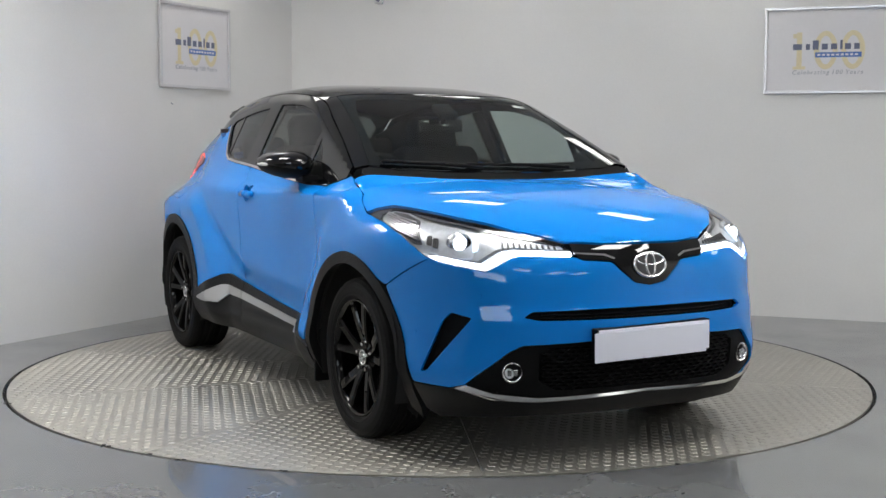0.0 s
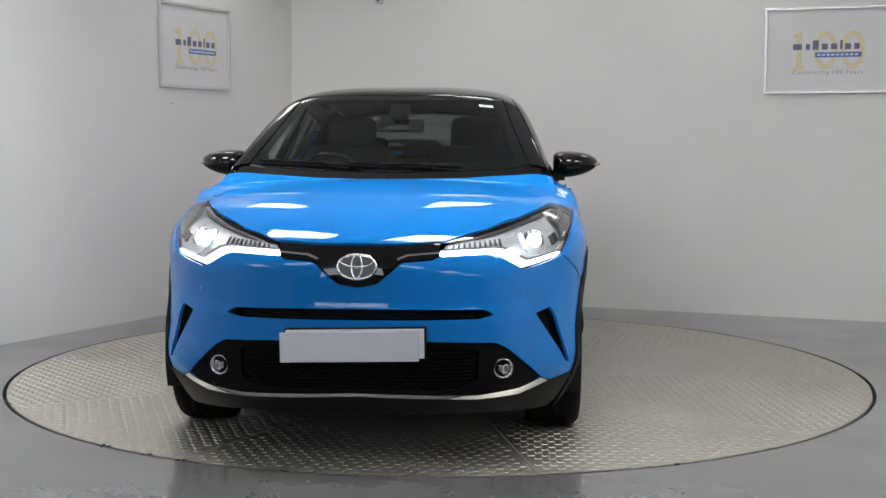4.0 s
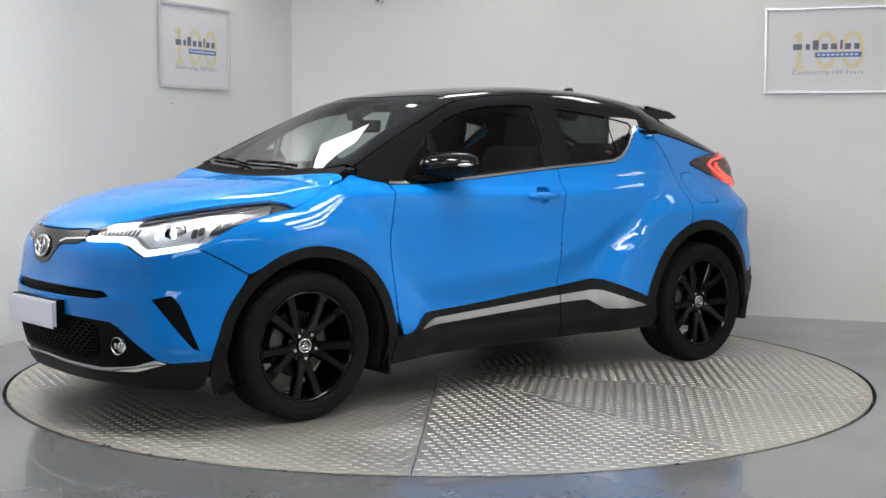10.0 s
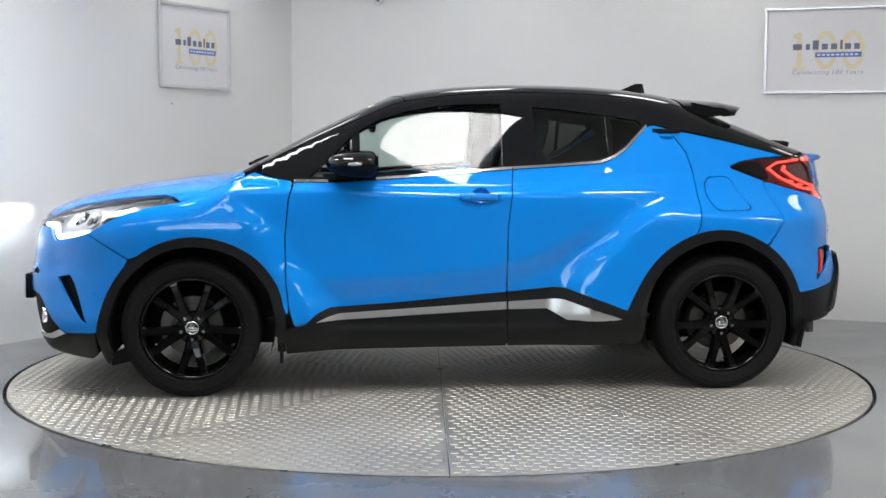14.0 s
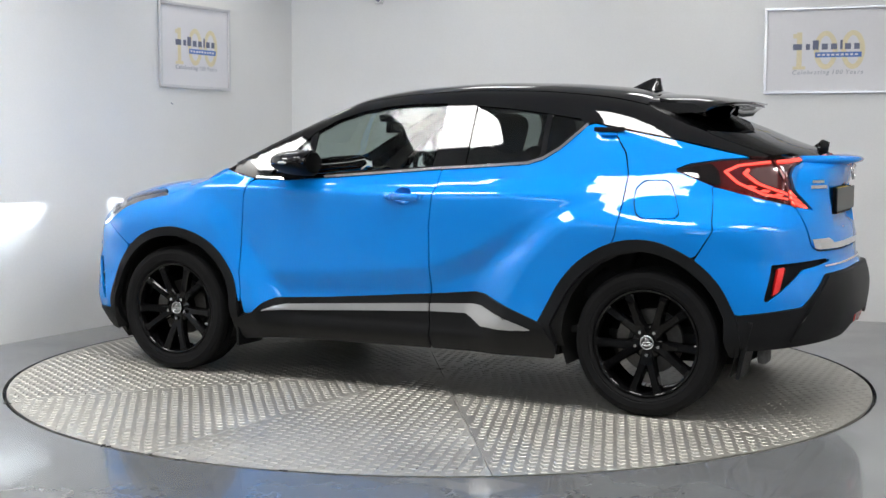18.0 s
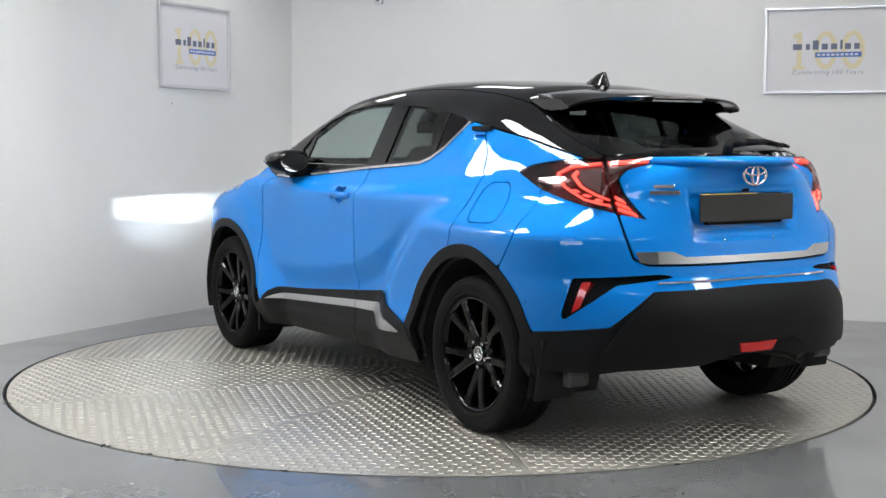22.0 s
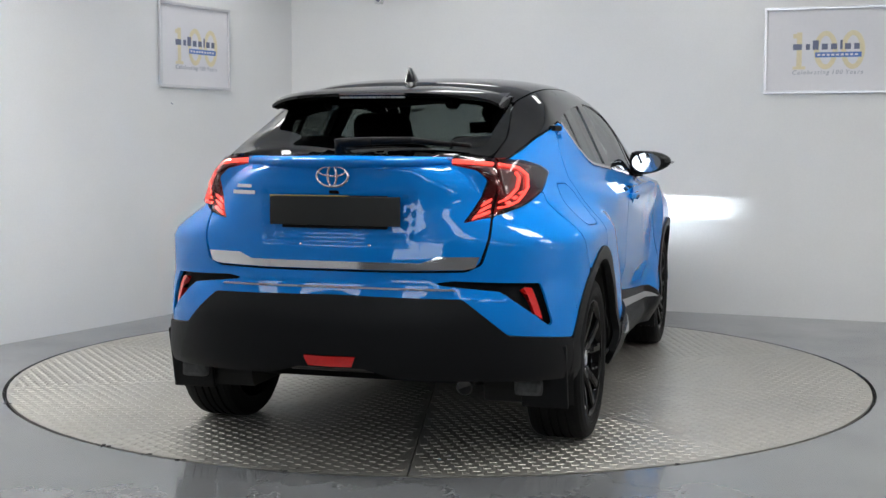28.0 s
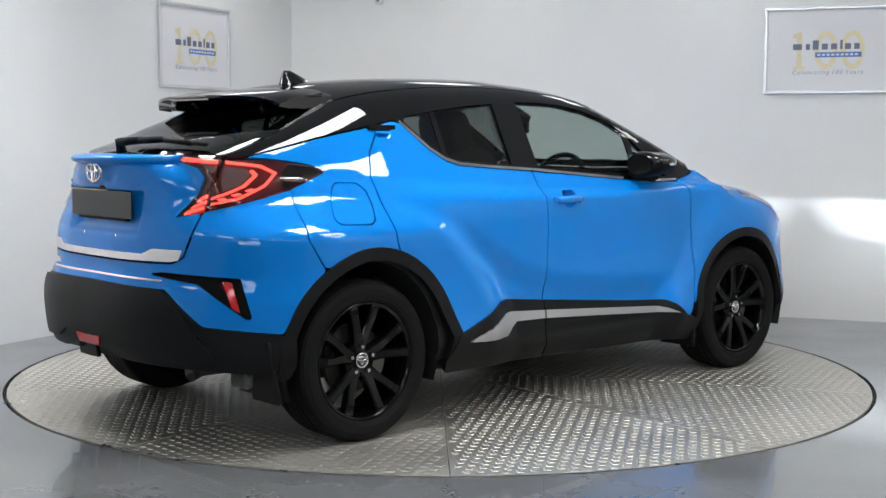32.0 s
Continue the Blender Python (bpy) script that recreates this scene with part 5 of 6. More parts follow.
rod(bm, (-1.86, -0.47, 0.31), (-1.91, -0.475, 0.297), 0.03, 0.032, n=16)
exhaust = part("exhaust", bm, STEEL, car, "dull steel exhaust pipe", at=AT)
# a flat black disc paints the shade inside the pipe's open end
bm = bmesh.new()
bmesh.ops.create_circle(bm, cap_ends=True, segments=16, radius=0.027, matrix=Matrix.Translation((-1.9105, -0.475, 0.297)) @ Matrix.Rotation(math.radians(90), 4, "Y"))
part("pipe_mouth", bm, LINER, exhaust)
bm = bmesh.new()
box(bm, (-1.84, -0.42, 0.315), (-1.45, 0.30, 0.38), 0.03)
part("silencer", bm, STEEL, exhaust, "grey metal silencer")
for s in (1, -1):
    bm = bmesh.new()
    box(bm, (-1.775, min(s * 0.66, s * 0.845), 0.2), (-1.755, max(s * 0.66, s * 0.845), 0.46), 0.006, Matrix.Translation((-1.75, 0, 0.4)) @ Matrix.Rotation(math.radians(-12), 4, "Y") @ Matrix.Translation((1.75, 0, -0.4)))
    flap = part("mudflap", bm, CLADDING, car, "dark grey rear mudflap", at=AT)
    bm = bmesh.new()
    box(bm, (-1.835, min(s * 0.65, s * 0.76), 0.262), (-1.79, max(s * 0.65, s * 0.76), 0.33), 0.018)
    part("flap_bracket", bm, FLAP_GREY, flap, "dusty grey bracket")
    bm = bmesh.new()
    box(bm, (0.875, min(s * 0.66, s * 0.88), 0.165), (0.892, max(s * 0.66, s * 0.88), 0.4), 0.006)
    part("mudflap", bm, CLADDING, car, "dark grey front mudflap", at=AT)
    bm = bmesh.new()
    prism(bm, ((1.72, 0.2), (1.70, 0.145), (1.60, 0.17), (1.62, 0.24)), -0.01, 0.01, Matrix.Translation((0, s * 0.76, 0)) @ Matrix.Rotation(math.radians(90), 4, "X"))
    part("air_deflector", bm, MATT_BLACK, car, "black tyre air deflector", at=AT)

# ---- door mirrors, handles ----
for s in (1, -1):
    # a wedge, flat towards the rear, tapering outboard: y, rear x, front x, bottom, top
    bm = bmesh.new()
    rings = []
    for y, x0, x1, z0, z1 in ((0.776, 0.455, 0.585, 1.078, 1.168), (0.784, 0.435, 0.63, 1.066, 1.182), (0.81, 0.425, 0.66, 1.060, 1.190), (0.86, 0.42, 0.665, 1.063, 1.191), (0.91, 0.42, 0.65, 1.074, 1.187), (0.95, 0.425, 0.615, 1.089, 1.178), (0.975, 0.435, 0.575, 1.103, 1.166), (0.99, 0.45, 0.535, 1.117, 1.154), (0.996, 0.465, 0.5, 1.128, 1.144)):
        ring = []
        for k in range(28):
            c, d = math.cos(2 * math.pi * k / 28), math.sin(2 * math.pi * k / 28)
            n = 0.9 if c > 0 else 0.55
            wide = (x1 - x0) * (0.78 if c > 0 else 0.22)
            ring.append(bm.verts.new((x0 + (x1 - x0) * 0.22 + math.copysign(abs(c) ** n, c) * wide, s * y, (z0 + z1) / 2 + math.copysign(abs(d) ** 0.8, d) * (z1 - z0) / 2)))
        rings.append(ring)
    for p, q in zip(rings, rings[1:]):
        for k in range(28):
            bm.faces.new((p[k], q[k], q[(k + 1) % 28], p[(k + 1) % 28]))
    bm.faces.new(rings[0])
    bm.faces.new(rings[-1])
    bmesh.ops.recalc_face_normals(bm, faces=bm.faces)
    shell = bmesh.new()
    low_rows = [[shell.verts.new((v.co.x, v.co.y + s * 0.0005, v.co.z - 0.0015)) for v in r[15:28]] for r in rings]
    for p, q in zip(low_rows, low_rows[1:]):
        for k in range(12):
            shell.faces.new((p[k], q[k], q[k + 1], p[k + 1]))
    bmesh.ops.recalc_face_normals(shell, faces=shell.faces)
    mir = part("door_mirror", bm, GLOSS_BLACK, car, "gloss black wedge-shaped door mirror", smooth=True, at=AT)
    bm = bmesh.new()
    bmesh.ops.create_circle(bm, cap_ends=True, segments=28, radius=1.0, matrix=Matrix.Translation((0.418, s * 0.87, 1.126)) @ Matrix.Rotation(math.radians(-90), 4, "Y") @ Matrix.Diagonal((0.052, 0.078, 1, 1)))
    part("mirror_glass", bm, MIRROR, mir, "mirror glass")
    part("lower_shell", shell, MATT_BLACK, mir, "matt black lower mirror shell", smooth=True)
    bm = bmesh.new()
    bmesh.ops.create_uvsphere(bm, u_segments=16, v_segments=10, radius=1.0, matrix=Matrix.Translation((0.545, s * 0.972, 1.128)) @ Matrix.Rotation(s * math.radians(-38), 4, "Z") @ Matrix.Diagonal((0.06, 0.018, 0.010, 1)))
    part("indicator", bm, INDICATOR, mir, "clear indicator lens", smooth=True)
    bm = bmesh.new()
    prism(bm, ((0.50, 0.0), (0.68, 0.0), (0.62, 0.055), (0.53, 0.055)), -0.014, 0.016, Matrix(((1, 0, 0, 0), (0, s, 0, s * 0.775), (0, 0, 1, 1.062), (0, 0, 0, 1))))
    part("mirror_arm", bm, MATT_BLACK, mir)
    bm = bmesh.new()
    y = float(half(np.array(-0.08), np.array(0.968)))
    for v0, v1, r0, r1 in (((-0.165, 0.004), (-0.03, 0.016), 0.012, 0.0135), ((-0.03, 0.016), (0.018, 0.003), 0.0135, 0.009)):
        rod(bm, (v0[0], s * (y + v0[1]), 0.965), (v1[0], s * (y + v1[1]), 0.969), r0, r1, 12)
    bmesh.ops.scale(bm, vec=(1, 1, 1.35), space=Matrix.Translation((0, 0, -0.967)), verts=bm.verts)
    h = part("door_handle", bm, PAINT, car, "blue pull handle", smooth=True, at=AT)
    bm = bmesh.new()
    box(bm, (-0.195, min(s * (y - 0.004), s * (y + 0.014)), 0.955), (-0.17, max(s * (y - 0.004), s * (y + 0.014)), 0.981), 0.006)
    part("key_cover", bm, PAINT, h)
    y = float(half(np.array(-1.065), np.array(1.275)))
    bm = bmesh.new()
    box(bm, (-1.105, min(s * (y - 0.012), s * (y + 0.006)), 1.266), (-1.025, max(s * (y - 0.012), s * (y + 0.006)), 1.279), 0.005)
    part("rear_door_handle", bm, PAINT, car, "blue hidden handle high on the pillar", at=AT)
    # a solid block whose black stands in for the shade in the handle's recess
    bm = bmesh.new()
    box(bm, (-1.135, min(s * (y - 0.03), s * (y + 0.002)), 1.284), (-0.99, max(s * (y - 0.03), s * (y + 0.002)), 1.306), 0.004)
    part("handle_recess", bm, MATT_BLACK, car, "black block for the handle's shaded recess", at=AT)
    for mode, a, b in (("nose", 46.5, 0.50), ("nose", 33.5, 0.655), ("tail", 52.0, 0.60)):
        m = on_skin(mode, a, b, -0.004, s)
        part("parking_sensor", lathe(bmesh.new(), ((0.0, 0.006), (0.009, 0.006), (0.010, 0.004), (0.0115, 0.004), (0.0115, 0.0)), 20, m), PAINT, car, smooth=False, at=AT)

# ---- roof spoiler, fin, wipers, rear plate ----
bm = bmesh.new()
rows = []
for k in range(33):
    y = -0.5 + k / 32
    q = abs(y / 0.5)
    x0, z0 = -1.20, float(lift("top", np.array([-1.20]), np.array([y * 0.97]))[0][2]) + 0.003
    x1, z1 = -1.62 + 0.14 * q**2.2, 1.436 - 0.012 * q**2 - 0.03 * q**8
    xm, zm = -1.42, (z0 + z1) / 2 + 0.006
    rows.append([bm.verts.new((x, y, z)) for x, z in ((x0, z0), (xm, zm), (x1 + 0.03, z1 + 0.004), (x1, z1 - 0.004), (x1 + 0.004, z1 - 0.016), (x1 + 0.07, z1 - 0.024), (xm, zm - 0.042), (-1.27, z0 - 0.05))])
for a, b in zip(rows, rows[1:]):
    for i in range(7):
        bm.faces.new((a[i], b[i], b[i + 1], a[i + 1]))
bm.faces.new(rows[0])
bm.faces.new(rows[-1][::-1])
bmesh.ops.recalc_face_normals(bm, faces=bm.faces)
spoiler = part("roof_spoiler", bm, GLOSS_BLACK, car, "gloss black roof spoiler", smooth=True, at=AT)
spoiler.data.set_sharp_from_angle(angle=radians(40))
part("brake_lamp", box(bmesh.new(), (-1.626, -0.14, 1.4225), (-1.608, 0.14, 1.4305), 0.002), SMOKY, spoiler, "narrow grey-red high brake lamp")
bm = bmesh.new()
for k in range(14):
    box(bm, (-1.612, -0.137 + 0.02 * k, 1.4105), (-1.600, -0.121 + 0.02 * k, 1.4175))
part("brake_light", bm, INDICATOR, spoiler, "row of small unlit brake light lenses")
for s in (1, -1):
    for yy in (0.27, 0.475):
        bm = bmesh.new()
        pts = ((-1.25, 1.445), (-1.43, 1.41), (-1.40, 1.375), (-1.34, 1.37), (-1.26, 1.41))
        prism(bm, pts, -0.016, 0.016, Matrix.Translation((0, s * yy, 0)) @ Matrix.Rotation(math.radians(90), 4, "X"))
        part("spoiler_strut", bm, GLOSS_BLACK, spoiler)
bm = bmesh.new()
fin_rows = []
for z, a, b, w in ((1.488, -0.93, -1.125, 0.028), (1.515, -0.965, -1.12, 0.018), (1.545, -1.03, -1.115, 0.009), (1.562, -1.07, -1.112, 0.004)):
    fin_rows.append([bm.verts.new((a + (b - a) * t, w * math.sin(math.pi * min(t * 1.5, 1) * 0.5) * sg, z)) for t, sg in ((0, 0), (0.3, 1), (0.7, 1), (1, 0.8), (1, -0.8), (0.7, -1), (0.3, -1))])
for a, b in zip(fin_rows, fin_rows[1:]):
    for i in range(7):
        bm.faces.new((a[i], a[(i + 1) % 7], b[(i + 1) % 7], b[i]))
bm.faces.new(fin_rows[-1])
bmesh.ops.recalc_face_normals(bm, faces=bm.faces)
part("aerial_fin", bm, GLOSS_BLACK, car, "black shark-fin aerial", smooth=True, at=AT)
# rear wiper along the foot of the tailgate glass
bm = bmesh.new()
path = [(-1.93, 0.02), (-1.90, -0.1), (-1.87, -0.25), (-1.83, -0.40), (-1.80, -0.47)]
p = lift("top", np.array([a for a, _ in path]), np.array([b for _, b in path]))
for i, (a, b) in enumerate(zip(p, p[1:])):
    rod(bm, Vector(a) + Vector((-0.01, 0, 0.03 if i < 3 else 0.02)), Vector(b) + Vector((-0.01, 0, 0.03 if i < 2 else 0.016)), 0.019 - 0.003 * i, 0.016 - 0.003 * i, 10)
rod(bm, Vector(p[0]) + Vector((0, 0, -0.01)), Vector(p[0]) + Vector((-0.012, 0, 0.045)), 0.022, 0.018, 14)
part("rear_wiper", bm, MATT_BLACK, car, "black rear wiper", smooth=True, at=AT)
for path in ([(1.05, -0.12), (1.02, -0.3), (1.0, -0.5), (0.985, -0.6)], [(1.05, 0.35), (1.03, 0.15), (1.025, -0.05), (1.02, -0.18)]):
    bm = bmesh.new()
    p = lift("top", np.array([a for a, _ in path]), np.array([b for _, b in path]))
    for a, b in zip(p, p[1:]):
        rod(bm, Vector(a) + Vector((0, 0, 0.012)), Vector(b) + Vector((0, 0, 0.010)), 0.008, 0.007, 8)
    part("front_wiper", bm, MATT_BLACK, car, "black front wiper", smooth=True, at=AT)
plate = part("rear_plate", box(bmesh.new(), (-2.04, -0.258, 0.917), (-2.034, 0.268, 1.027), 0.003), PLATE_BLACK, car, "blank black number plate", at=AT)
part("plate_holder", box(bmesh.new(), (-2.0335, -0.2, 0.905), (-2.01, 0.22, 1.03), 0.003), MATT_BLACK, plate)
part("plate_edge", box(bmesh.new(), (-2.0405, -0.05, 1.0275), (-2.034, 0.268, 1.0305)), YELLOW, plate, "thin yellow top edge")
m = on_skin("tail", 0.5, 1.047, -0.02)
part("camera_eye", box(bmesh.new(), (-0.02, -0.012, 0.0), (0.02, 0.012, 0.016), 0.004, m), MATT_BLACK, hatch)
for a, z, w, h in ((22.4, 1.06, 0.085, 0.014), (22.3, 1.036, 0.125, 0.016)):
    m = on_skin("tail", a, z, 0.0)
    part("model_badge", box(bmesh.new(), (-w / 2, -h / 2, 0.0), (w / 2, h / 2, 0.004), 0.002, m), CHROME, hatch, "small chrome bar badge")
for s in (1, -1):
    m = on_skin("tail", 7.5, 0.845, -0.004, s)
    part("buffer", lathe(bmesh.new(), ((0.0, 0.006), (0.005, 0.005), (0.006, 0.0)), 14, m), CHROME, hatch, smooth=True)
panel("windscreen_sticker", ((0.415, 0.40), (0.415, 0.47), (0.445, 0.475), (0.445, 0.405)), "top", STICKER, car, label="small pale windscreen sticker", proud=0.001, thick=0, r=0.003)

# ---- the cabin ----
bm = prism(bmesh.new(), ((0.99, 1.0), (0.8, 1.025), (0.6, 1.02), (0.47, 0.98), (0.46, 0.88), (0.58, 0.62), (0.99, 0.55)), -0.66, 0.66, Matrix.Rotation(math.radians(90), 4, "X"))
bmesh.ops.bevel(bm, geom=[e for e in bm.edges], offset=0.02, segments=2, affect="EDGES")
dash = part("dashboard", bm, DASH, car, "black soft dashboard", smooth=False, at=AT)
part("display", box(bmesh.new(), (0.50, -0.11, 0.98), (0.53, 0.13, 1.095), 0.01), GLOSS_BLACK, dash, "black touch display")
part("instrument_hood", box(bmesh.new(), (0.52, -0.53, 0.99), (0.72, -0.2, 1.055), 0.03), DASH, dash)
bm = bmesh.new()
tilt = pose(0.36, -0.365, 1.0, 0, -68, 0)
ring = []
for i in range(36):
    a = 2 * math.pi * i / 36
    ring.append([bm.verts.new(tilt @ Vector(((0.183 + 0.015 * math.cos(b)) * math.cos(a), (0.183 + 0.015 * math.cos(b)) * math.sin(a), 0.015 * math.sin(b)))) for b in np.linspace(0, 2 * math.pi, 9)[:-1]])
for i in range(36):
    for k in range(8):
        bm.faces.new((ring[i][k], ring[(i + 1) % 36][k], ring[(i + 1) % 36][(k + 1) % 8], ring[i][(k + 1) % 8]))
for a, b in (((0.0, -0.17, 0), (0, -0.05, 0)), ((0, 0.17, 0), (0, 0.05, 0)), ((-0.17, 0, 0), (-0.05, 0, 0))):
    rod(bm, tilt @ Vector(a), tilt @ Vector(b), 0.014, 0.022, 8)
rod(bm, tilt @ Vector((0, 0, 0.01)), tilt @ Vector((0, 0, -0.04)), 0.065, 0.075, 20)
rod(bm, tilt @ Vector((0, 0, -0.03)), tilt @ Vector((0, 0, -0.3)), 0.03, 0.03, 12)
part("steering_wheel", bm, GLOSS_BLACK, car, "black steering wheel on the driver's right", smooth=True, at=AT)


def rounded_block(size, bevel, m):
    bm = bmesh.new()
    v = bmesh.ops.create_cube(bm, size=1.0, matrix=Matrix.Diagonal((*size, 1)))["verts"]
    bmesh.ops.bevel(bm, geom=list(bm.edges), offset=bevel, segments=3, profile=0.5, affect="EDGES")
    bmesh.ops.transform(bm, matrix=m, verts=bm.verts)
    return bm


for y in (0.36, -0.36):
    seat = part("front_seat", rounded_block((0.5, 0.5, 0.15), 0.05, pose(0.05, y, 0.56, 0, -6, 0)), CLOTH, car, "dark grey cloth front seat", smooth=True, at=AT)
    part("backrest", rounded_block((0.19, 0.52, 0.66), 0.07, pose(-0.30, y, 0.89, 0, -18, 0)), CLOTH, seat, smooth=True)
    part("headrest", rounded_block((0.13, 0.29, 0.22), 0.055, pose(-0.42, y, 1.27, 0, -14, 0)), CLOTH, seat, smooth=True)
    for d in (-0.05, 0.05):
        part("headrest_post", rod(bmesh.new(), (-0.385, y + d, 1.1), (-0.41, y + d, 1.22), 0.006, n=8), STEEL, seat)
bench = part("rear_seat", rounded_block((0.48, 1.25, 0.16), 0.05, pose(-0.85, 0, 0.58, 0, -6, 0)), CLOTH, car, "dark grey cloth rear bench", smooth=True, at=AT)
part("backrest", rounded_block((0.14, 1.2, 0.55), 0.055, pose(-1.15, 0, 0.86, 0, -18, 0)), CLOTH, bench, smooth=True)
for y in (0.36, 0.0, -0.36):
    part("headrest", rounded_block((0.09, 0.26, 0.14), 0.04, pose(-1.25, y, 1.19 if y else 1.16, 0, -12, 0)), CLOTH, bench, smooth=True)
part("parcel_shelf", box(bmesh.new(), (-1.86, -0.56, 1.04), (-1.33, 0.56, 1.06), 0.008), DASH, car, "black parcel shelf", at=AT)
mirror_in = part("interior_mirror", rounded_block((0.03, 0.24, 0.065), 0.012, pose(0.40, 0.0, 1.315, 0, -8, 0)), GLOSS_BLACK, car, "black interior mirror", smooth=True, at=AT)
part("stalk", rod(bmesh.new(), (0.42, 0, 1.33), (0.46, 0, 1.385), 0.012, n=8), MATT_BLACK, mirror_in)
part("sensor_box", rounded_block((0.12, 0.1, 0.04), 0.012, pose(0.44, 0.0, 1.385, 0, 26, 0)), MATT_BLACK, mirror_in)
for s in (1, -1):
    # cloth-covered inner faces of the roof pillars
    panel("pillar_lining", ((-0.99, 1.31), (-0.95, 1.36), (-0.38, 1.425), (-0.22, 1.435), (-0.23, 1.452), (-0.6, 1.448), (-1.0, 1.42), (-1.25, 1.375), (-1.5, 1.30), (-1.7, 1.19), (-1.38, 1.25)), "side", HEADLINER, car, s, "dark cloth pillar lining", proud=-0.03, thick=0, step_in=0.05)
    panel("pillar_lining", ((-0.24, 1.10), (-0.35, 1.10), (-0.35, 1.42), (-0.235, 1.43)), "side", HEADLINER, car, s, proud=-0.035, thick=0.01, step_in=0.05)
    panel("pillar_lining", ((0.93, 1.07), (0.80, 1.07), (0.56, 1.275), (0.42, 1.365), (0.25, 1.425), (0.0, 1.45), (0.3, 1.43), (0.48, 1.365), (0.62, 1.29)), "side", HEADLINER, car, s, proud=-0.03, thick=0, step_in=0.04)
part("cabin_floor", box(bmesh.new(), (-1.85, -0.72, 0.34), (0.95, 0.72, 0.37), 0.0), LINER, car, "black cabin floor", at=AT)


# ---- the turntable: ten pie-shaped plates of tread sheet ----
turntable = thing("turntable", "round aluminium tread-plate turntable set flush in the floor", "turntable")
bm = lathe(bmesh.new(), ((RADIUS - 0.012, -0.012), (RADIUS - 0.001, -0.014), (RADIUS - 0.001, -0.06), (0.0, -0.06)), 160)
part("rim", bm, GAP, turntable, "dark turntable edge")


def sector_mesh(seed):
    """One plate, a pie slice of 36 degrees with a cut corner, and the raised lozenges on it."""
    rng = random.Random(seed)
    bm = bmesh.new()
    e = 0.0015
    pts = [(0.02, e)] + [((RADIUS - 0.004) * math.cos(a), (RADIUS - 0.004) * math.sin(a)) for a in np.linspace(0.0008, math.radians(36) - 0.0008, 24)] + [(0.02, 0.012)]
    prism(bm, pts, -0.012, 0.0)
    verts, faces = [], []
    turn = 18 + (90 if seed % 3 == 1 else 0) + rng.uniform(-1.5, 1.5)
    c, s = math.cos(math.radians(turn)), math.sin(math.radians(turn))
    pitch_u, pitch_v = 0.056, 0.049
    ln, w, h = 0.0138, 0.0172, 0.0022
    shape = [(-ln, -w * 0.72), (ln * 0.72, -w), (ln, w * 0.72), (-ln * 0.72, w)]
    for i in range(-48, 49):
        for j in range(-64, 65):
            u, v = (i + 0.5 * (j % 2)) * pitch_u, j * pitch_v
            x, y = u * c - v * s, u * s + v * c
            r, a = math.hypot(x, y), math.degrees(math.atan2(y, x))
            if r > RADIUS - 0.022 or r < 0.08 or a * r < 1.2 or (36 - a) * r < 1.2 or a < 0 or a > 36:
                continue
            k = len(verts)
            for grow, pz in ((1.0, 0.0), (0.84, h)):
                verts += [(x + px * grow * c - py * grow * s, y + px * grow * s + py * grow * c, pz) for px, py in shape]
            faces += [tuple(range(k + 4, k + 8))] + [(k + q, k + (q + 1) % 4, k + 4 + (q + 1) % 4, k + 4 + q) for q in range(4)]
    me = bpy.data.meshes.new("tread")
    me.from_pydata(verts, [], faces)
    me.materials.append(TREAD)
    return mesh_of(bm, "plate", PLATE, False), me


for k in range(10):
    plate_me, tread_me = sector_mesh(k)
    ob = new("plate", plate_me)
    ob.parent, ob.matrix_basis = turntable, Matrix.Rotation(math.radians(85 + 36 * k), 4, "Z")
    tr = tagged(new("tread", tread_me), "raised tread lozenges", kind="stuff")
    tr.parent = ob

# ---- framed pictures and small fixtures on the walls ----


def wall_pose(way, along, z, out=0.0):
    """A pose on a wall that leaves the corner: x to its reader's right, y up, z out of the wall."""
    inward = Vector((-way.y, way.x)) if way is LEFT_WAY else Vector((way.y, -way.x))
    p = CORNER + way * along + inward * out
    right = Vector((-way.x, -way.y, 0)) if way is LEFT_WAY else Vector((way.x, way.y, 0))
    return Matrix.Translation((p.x, p.y, z)) @ Matrix((right, Vector((0, 0, 1)), Vector((inward.x, inward.y, 0)))).transposed().to_4x4()


def letters(text, size, m, mat, parent, label):
    """Built-in lettering as a flat mesh."""
    data = bpy.data.curves.new("lettering", "FONT")
    data.body, data.size, data.align_x, data.extrude, data.space_character = text, size, "CENTER", 0.0006, 1.25
    data.shear = 0.2
    ob = bpy.data.objects.new("lettering", data)
    scene.collection.objects.link(ob)
    me = bpy.data.meshes.new_from_object(ob.evaluated_get(bpy.context.evaluated_depsgraph_get()))
    bpy.data.objects.remove(ob)
    me.materials.clear()
    me.materials.append(mat)
    out = tagged(new("lettering", me), label)
    out.parent, out.matrix_basis = parent, m
    return out


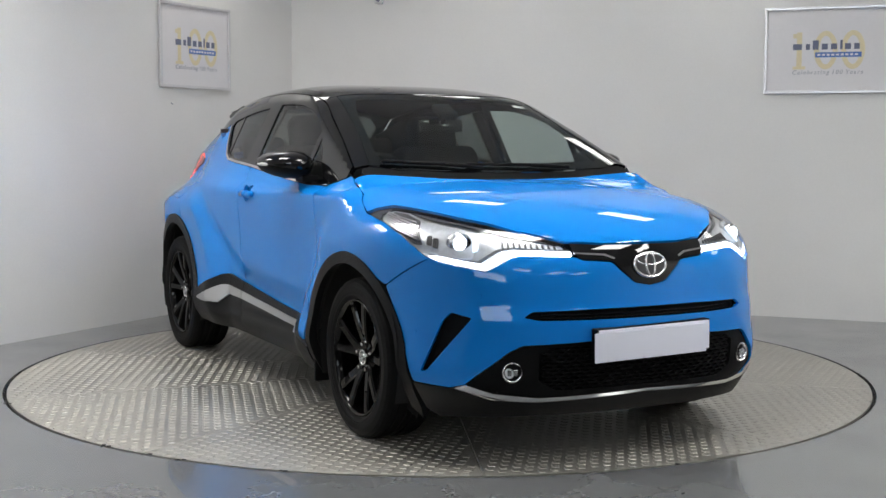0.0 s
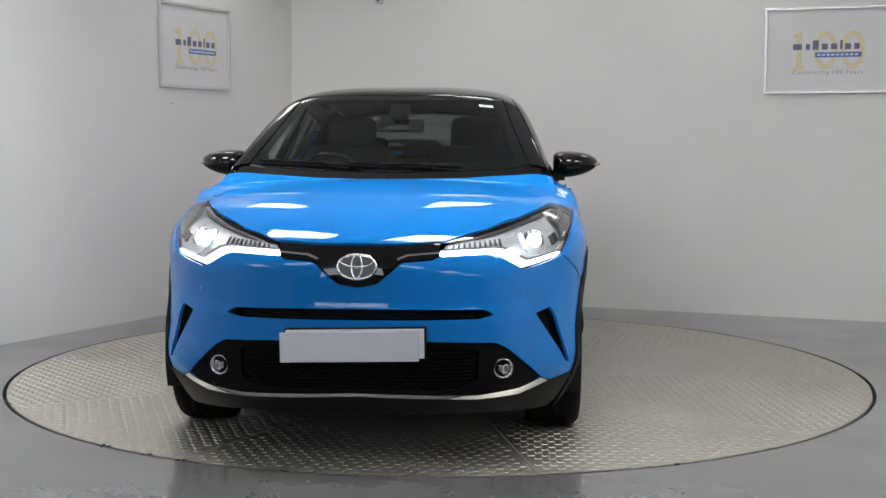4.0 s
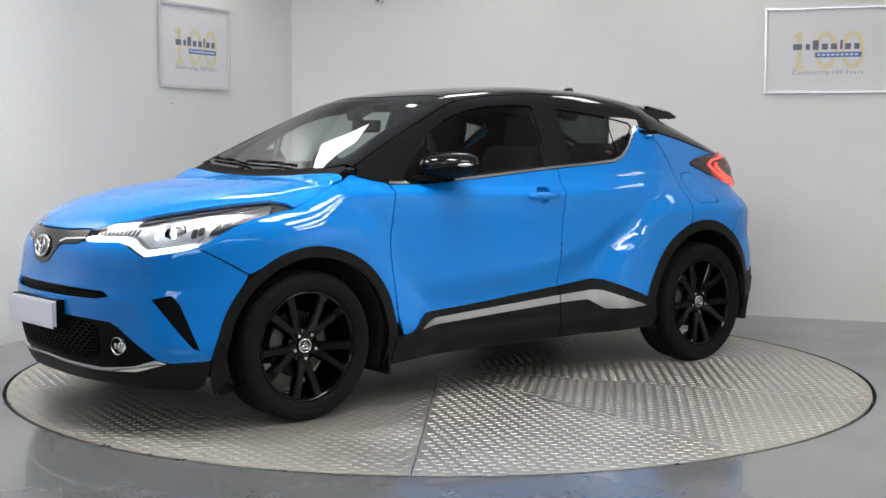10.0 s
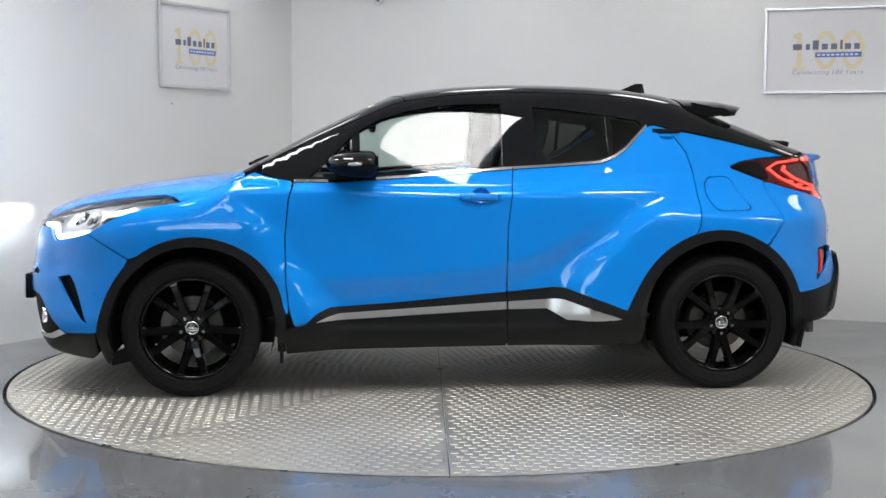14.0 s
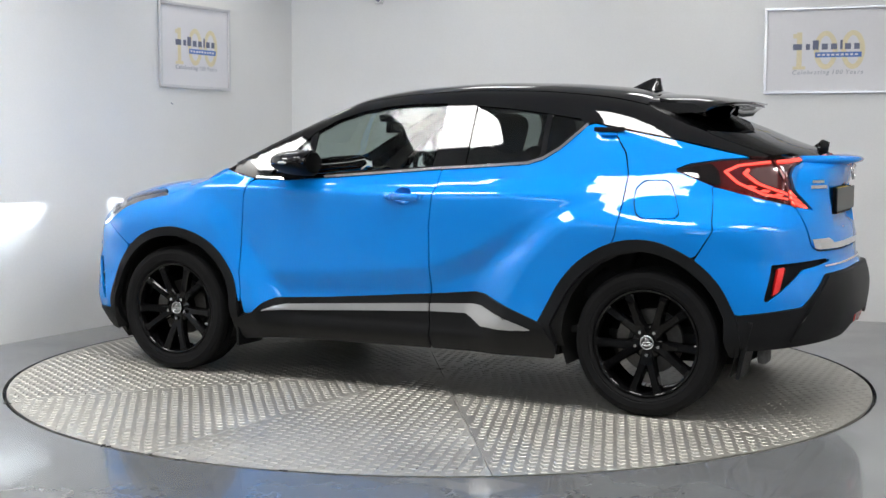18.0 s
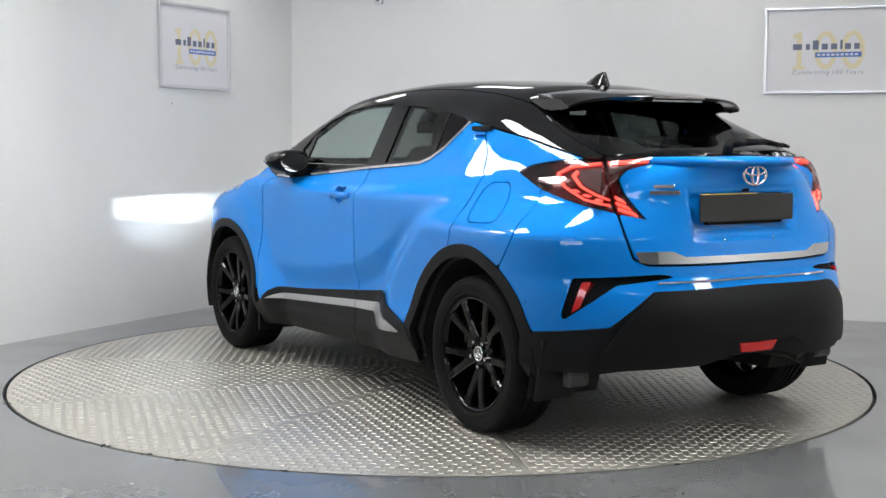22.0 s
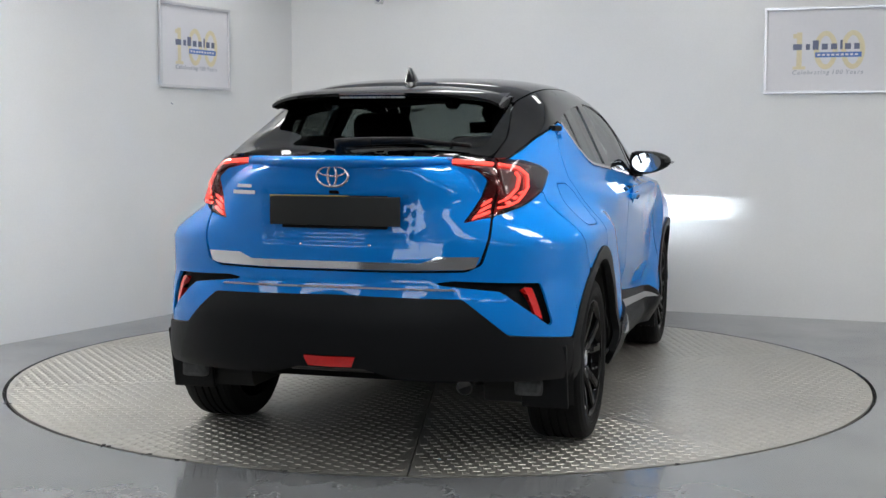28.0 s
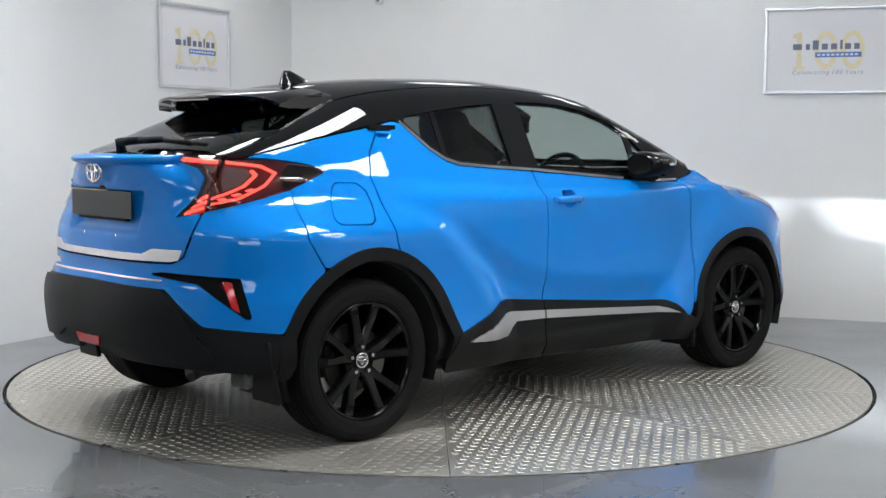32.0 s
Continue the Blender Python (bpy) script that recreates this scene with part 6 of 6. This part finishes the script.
def picture(way, along, z, w, h):
    t = thing("framed_poster", "white anniversary poster in a thin silver frame", "poster", "posters on the walls", at=wall_pose(way, along, z, 0.004))
    b = 0.022
    for lo, hi in (((-w / 2, -h / 2), (w / 2, -h / 2 + b)), ((-w / 2, h / 2 - b), (w / 2, h / 2)), ((-w / 2, -h / 2 + b), (-w / 2 + b, h / 2 - b)), ((w / 2 - b, -h / 2 + b), (w / 2, h / 2 - b))):
        part("frame_bar", box(bmesh.new(), (*lo, 0), (*hi, 0.022), 0.004), ALU_FRAME, t, "brushed silver frame bar")
    sheet = part("sheet", box(bmesh.new(), (-w / 2 + b, -h / 2 + b, 0.0), (w / 2 - b, h / 2 - b, 0.008)), POSTER, t, "white printed sheet")
    up = Matrix.Translation((0, 0, 0.0085))
    # a pale gold number in the background, as plain shapes
    bm = bmesh.new()
    box(bm, (-0.20, -0.115, 0), (-0.165, 0.125, 0.0008), 0, up)
    box(bm, (-0.225, -0.13, 0), (-0.14, -0.11, 0.0008), 0, up)
    box(bm, (-0.225, 0.085, 0), (-0.2, 0.115, 0.0008), 0, up)
    for cx in (-0.005, 0.175):
        oval_ring(bm, 0.062, 0.115, 0.017, 0.0008, up, 40, cx=cx)
    part("number_print", bm, GOLD, sheet, "pale gold number print")
    x = -0.225
    for k, wd in enumerate((0.075, 0.035, 0.05, 0.05, 0.05, 0.02, 0.05, 0.045)):
        tall = k in (2, 5)
        part("name_block", box(bmesh.new(), (x, 0.004, 0.001), (x + wd * 0.8, 0.068 if tall else 0.044, 0.0022), 0.0, up), INK, sheet)
        x += wd + 0.011
    part("name_bar", box(bmesh.new(), (-0.075, -0.05, 0.001), (0.232, -0.015, 0.0022), 0, up), BLUE_PRINT, sheet, "blue bar")
    for k in range(9):
        part("small_print", box(bmesh.new(), (-0.06 + 0.031 * k, -0.039, 0.0024), (-0.04 + 0.031 * k, -0.026, 0.003), 0, up), POSTER, sheet)
    for word, at_x in (("Celebrating", -0.105), ("100", 0.072), ("Years", 0.185)):
        letters(word, 0.042, up @ Matrix.Translation((at_x, -0.165, 0.001)), GREY_PRINT, sheet, "grey slanted lettering")
    return t


picture(LEFT_WAY, 1.247, 1.911, 0.80, 0.60)
picture(RIGHT_WAY, 4.165, 1.878, 0.84, 0.60)
t = thing("wall_sensor", "small grey sensor box high on the wall", "sensor", at=wall_pose(RIGHT_WAY, 0.785, 2.36))
part("housing", box(bmesh.new(), (-0.03, -0.05, 0), (0.03, 0.06, 0.05), 0.008), PLASTIC_WHITE, t)
part("lens", lathe(bmesh.new(), ((0.0, 0.058), (0.012, 0.056), (0.016, 0.05)), 16, Matrix.Translation((0, -0.02, 0))), INK, t)
t = thing("wall_hook", "tiny dark hook in the wall", "hook", at=wall_pose(LEFT_WAY, 1.513, 1.505))
part("pin", rod(bmesh.new(), (0, 0, 0), (0.004, -0.012, 0.012), 0.003, n=6), INK, t)
rng = random.Random(4)
bm = bmesh.new()
for a in (-127, -121, -116.5, -105, -66, 38, 52, 205, 232):
    r = RADIUS + 0.006
    a = math.radians(a)
    for _ in range(3):
        bmesh.ops.create_icosphere(bm, subdivisions=1, radius=rng.uniform(0.003, 0.008), matrix=Matrix.Translation((r * math.cos(a) + rng.uniform(-0.02, 0.02), r * math.sin(a) + rng.uniform(-0.004, 0.008), 0.001)) @ Matrix.Diagonal((1.6, 1, 0.4, 1)))
tagged(new("grit", mesh_of(bm, "grit", GAP, False)), "dark grit along the turntable edge", "grit", kind="stuff")


def motions():
    rows = [(t, pose(0, 0, 0, 0, 0, a)) for t, a in YAWS]
    walk(turntable, rows)
    walk(car, rows)


YAWS = [(0, -62.76), (0.5, -65.58), (1, -69.39), (1.5, -73.32), (2, -77.43), (2.5, -81.31), (3, -85.41), (3.5, -89.25), (4, -93.46), (4.5, -97.38), (6.5, -113.58), (7, -117.75), (7.5, -121.71), (8, -125.77), (8.5, -129.67), (9, -133.76), (9.5, -137.66), (10, -141.74), (10.5, -145.55), (11, -149.75), (11.5, -153.69), (12, -157.76), (12.5, -161.77), (13, -165.89), (13.5, -169.89), (14, -174.02), (14.5, -178.06), (16.5, -193.80), (17, -197.85), (17.5, -201.80), (18, -205.98), (18.5, -209.89), (19, -213.99), (19.5, -217.84), (20, -222.02), (20.5, -225.81), (21, -229.97), (21.5, -233.88), (22, -237.98), (22.5, -241.91), (23, -245.96), (23.5, -249.85), (24, -254.04), (24.5, -257.91), (25, -261.97), (25.5, -265.81), (27.5, -281.94), (28, -286.08), (28.5, -289.97), (29, -294.10), (29.5, -297.87), (30, -302.05), (30.5, -305.94), (31, -310.05), (31.5, -313.91), (32, -317.99)]
motions()
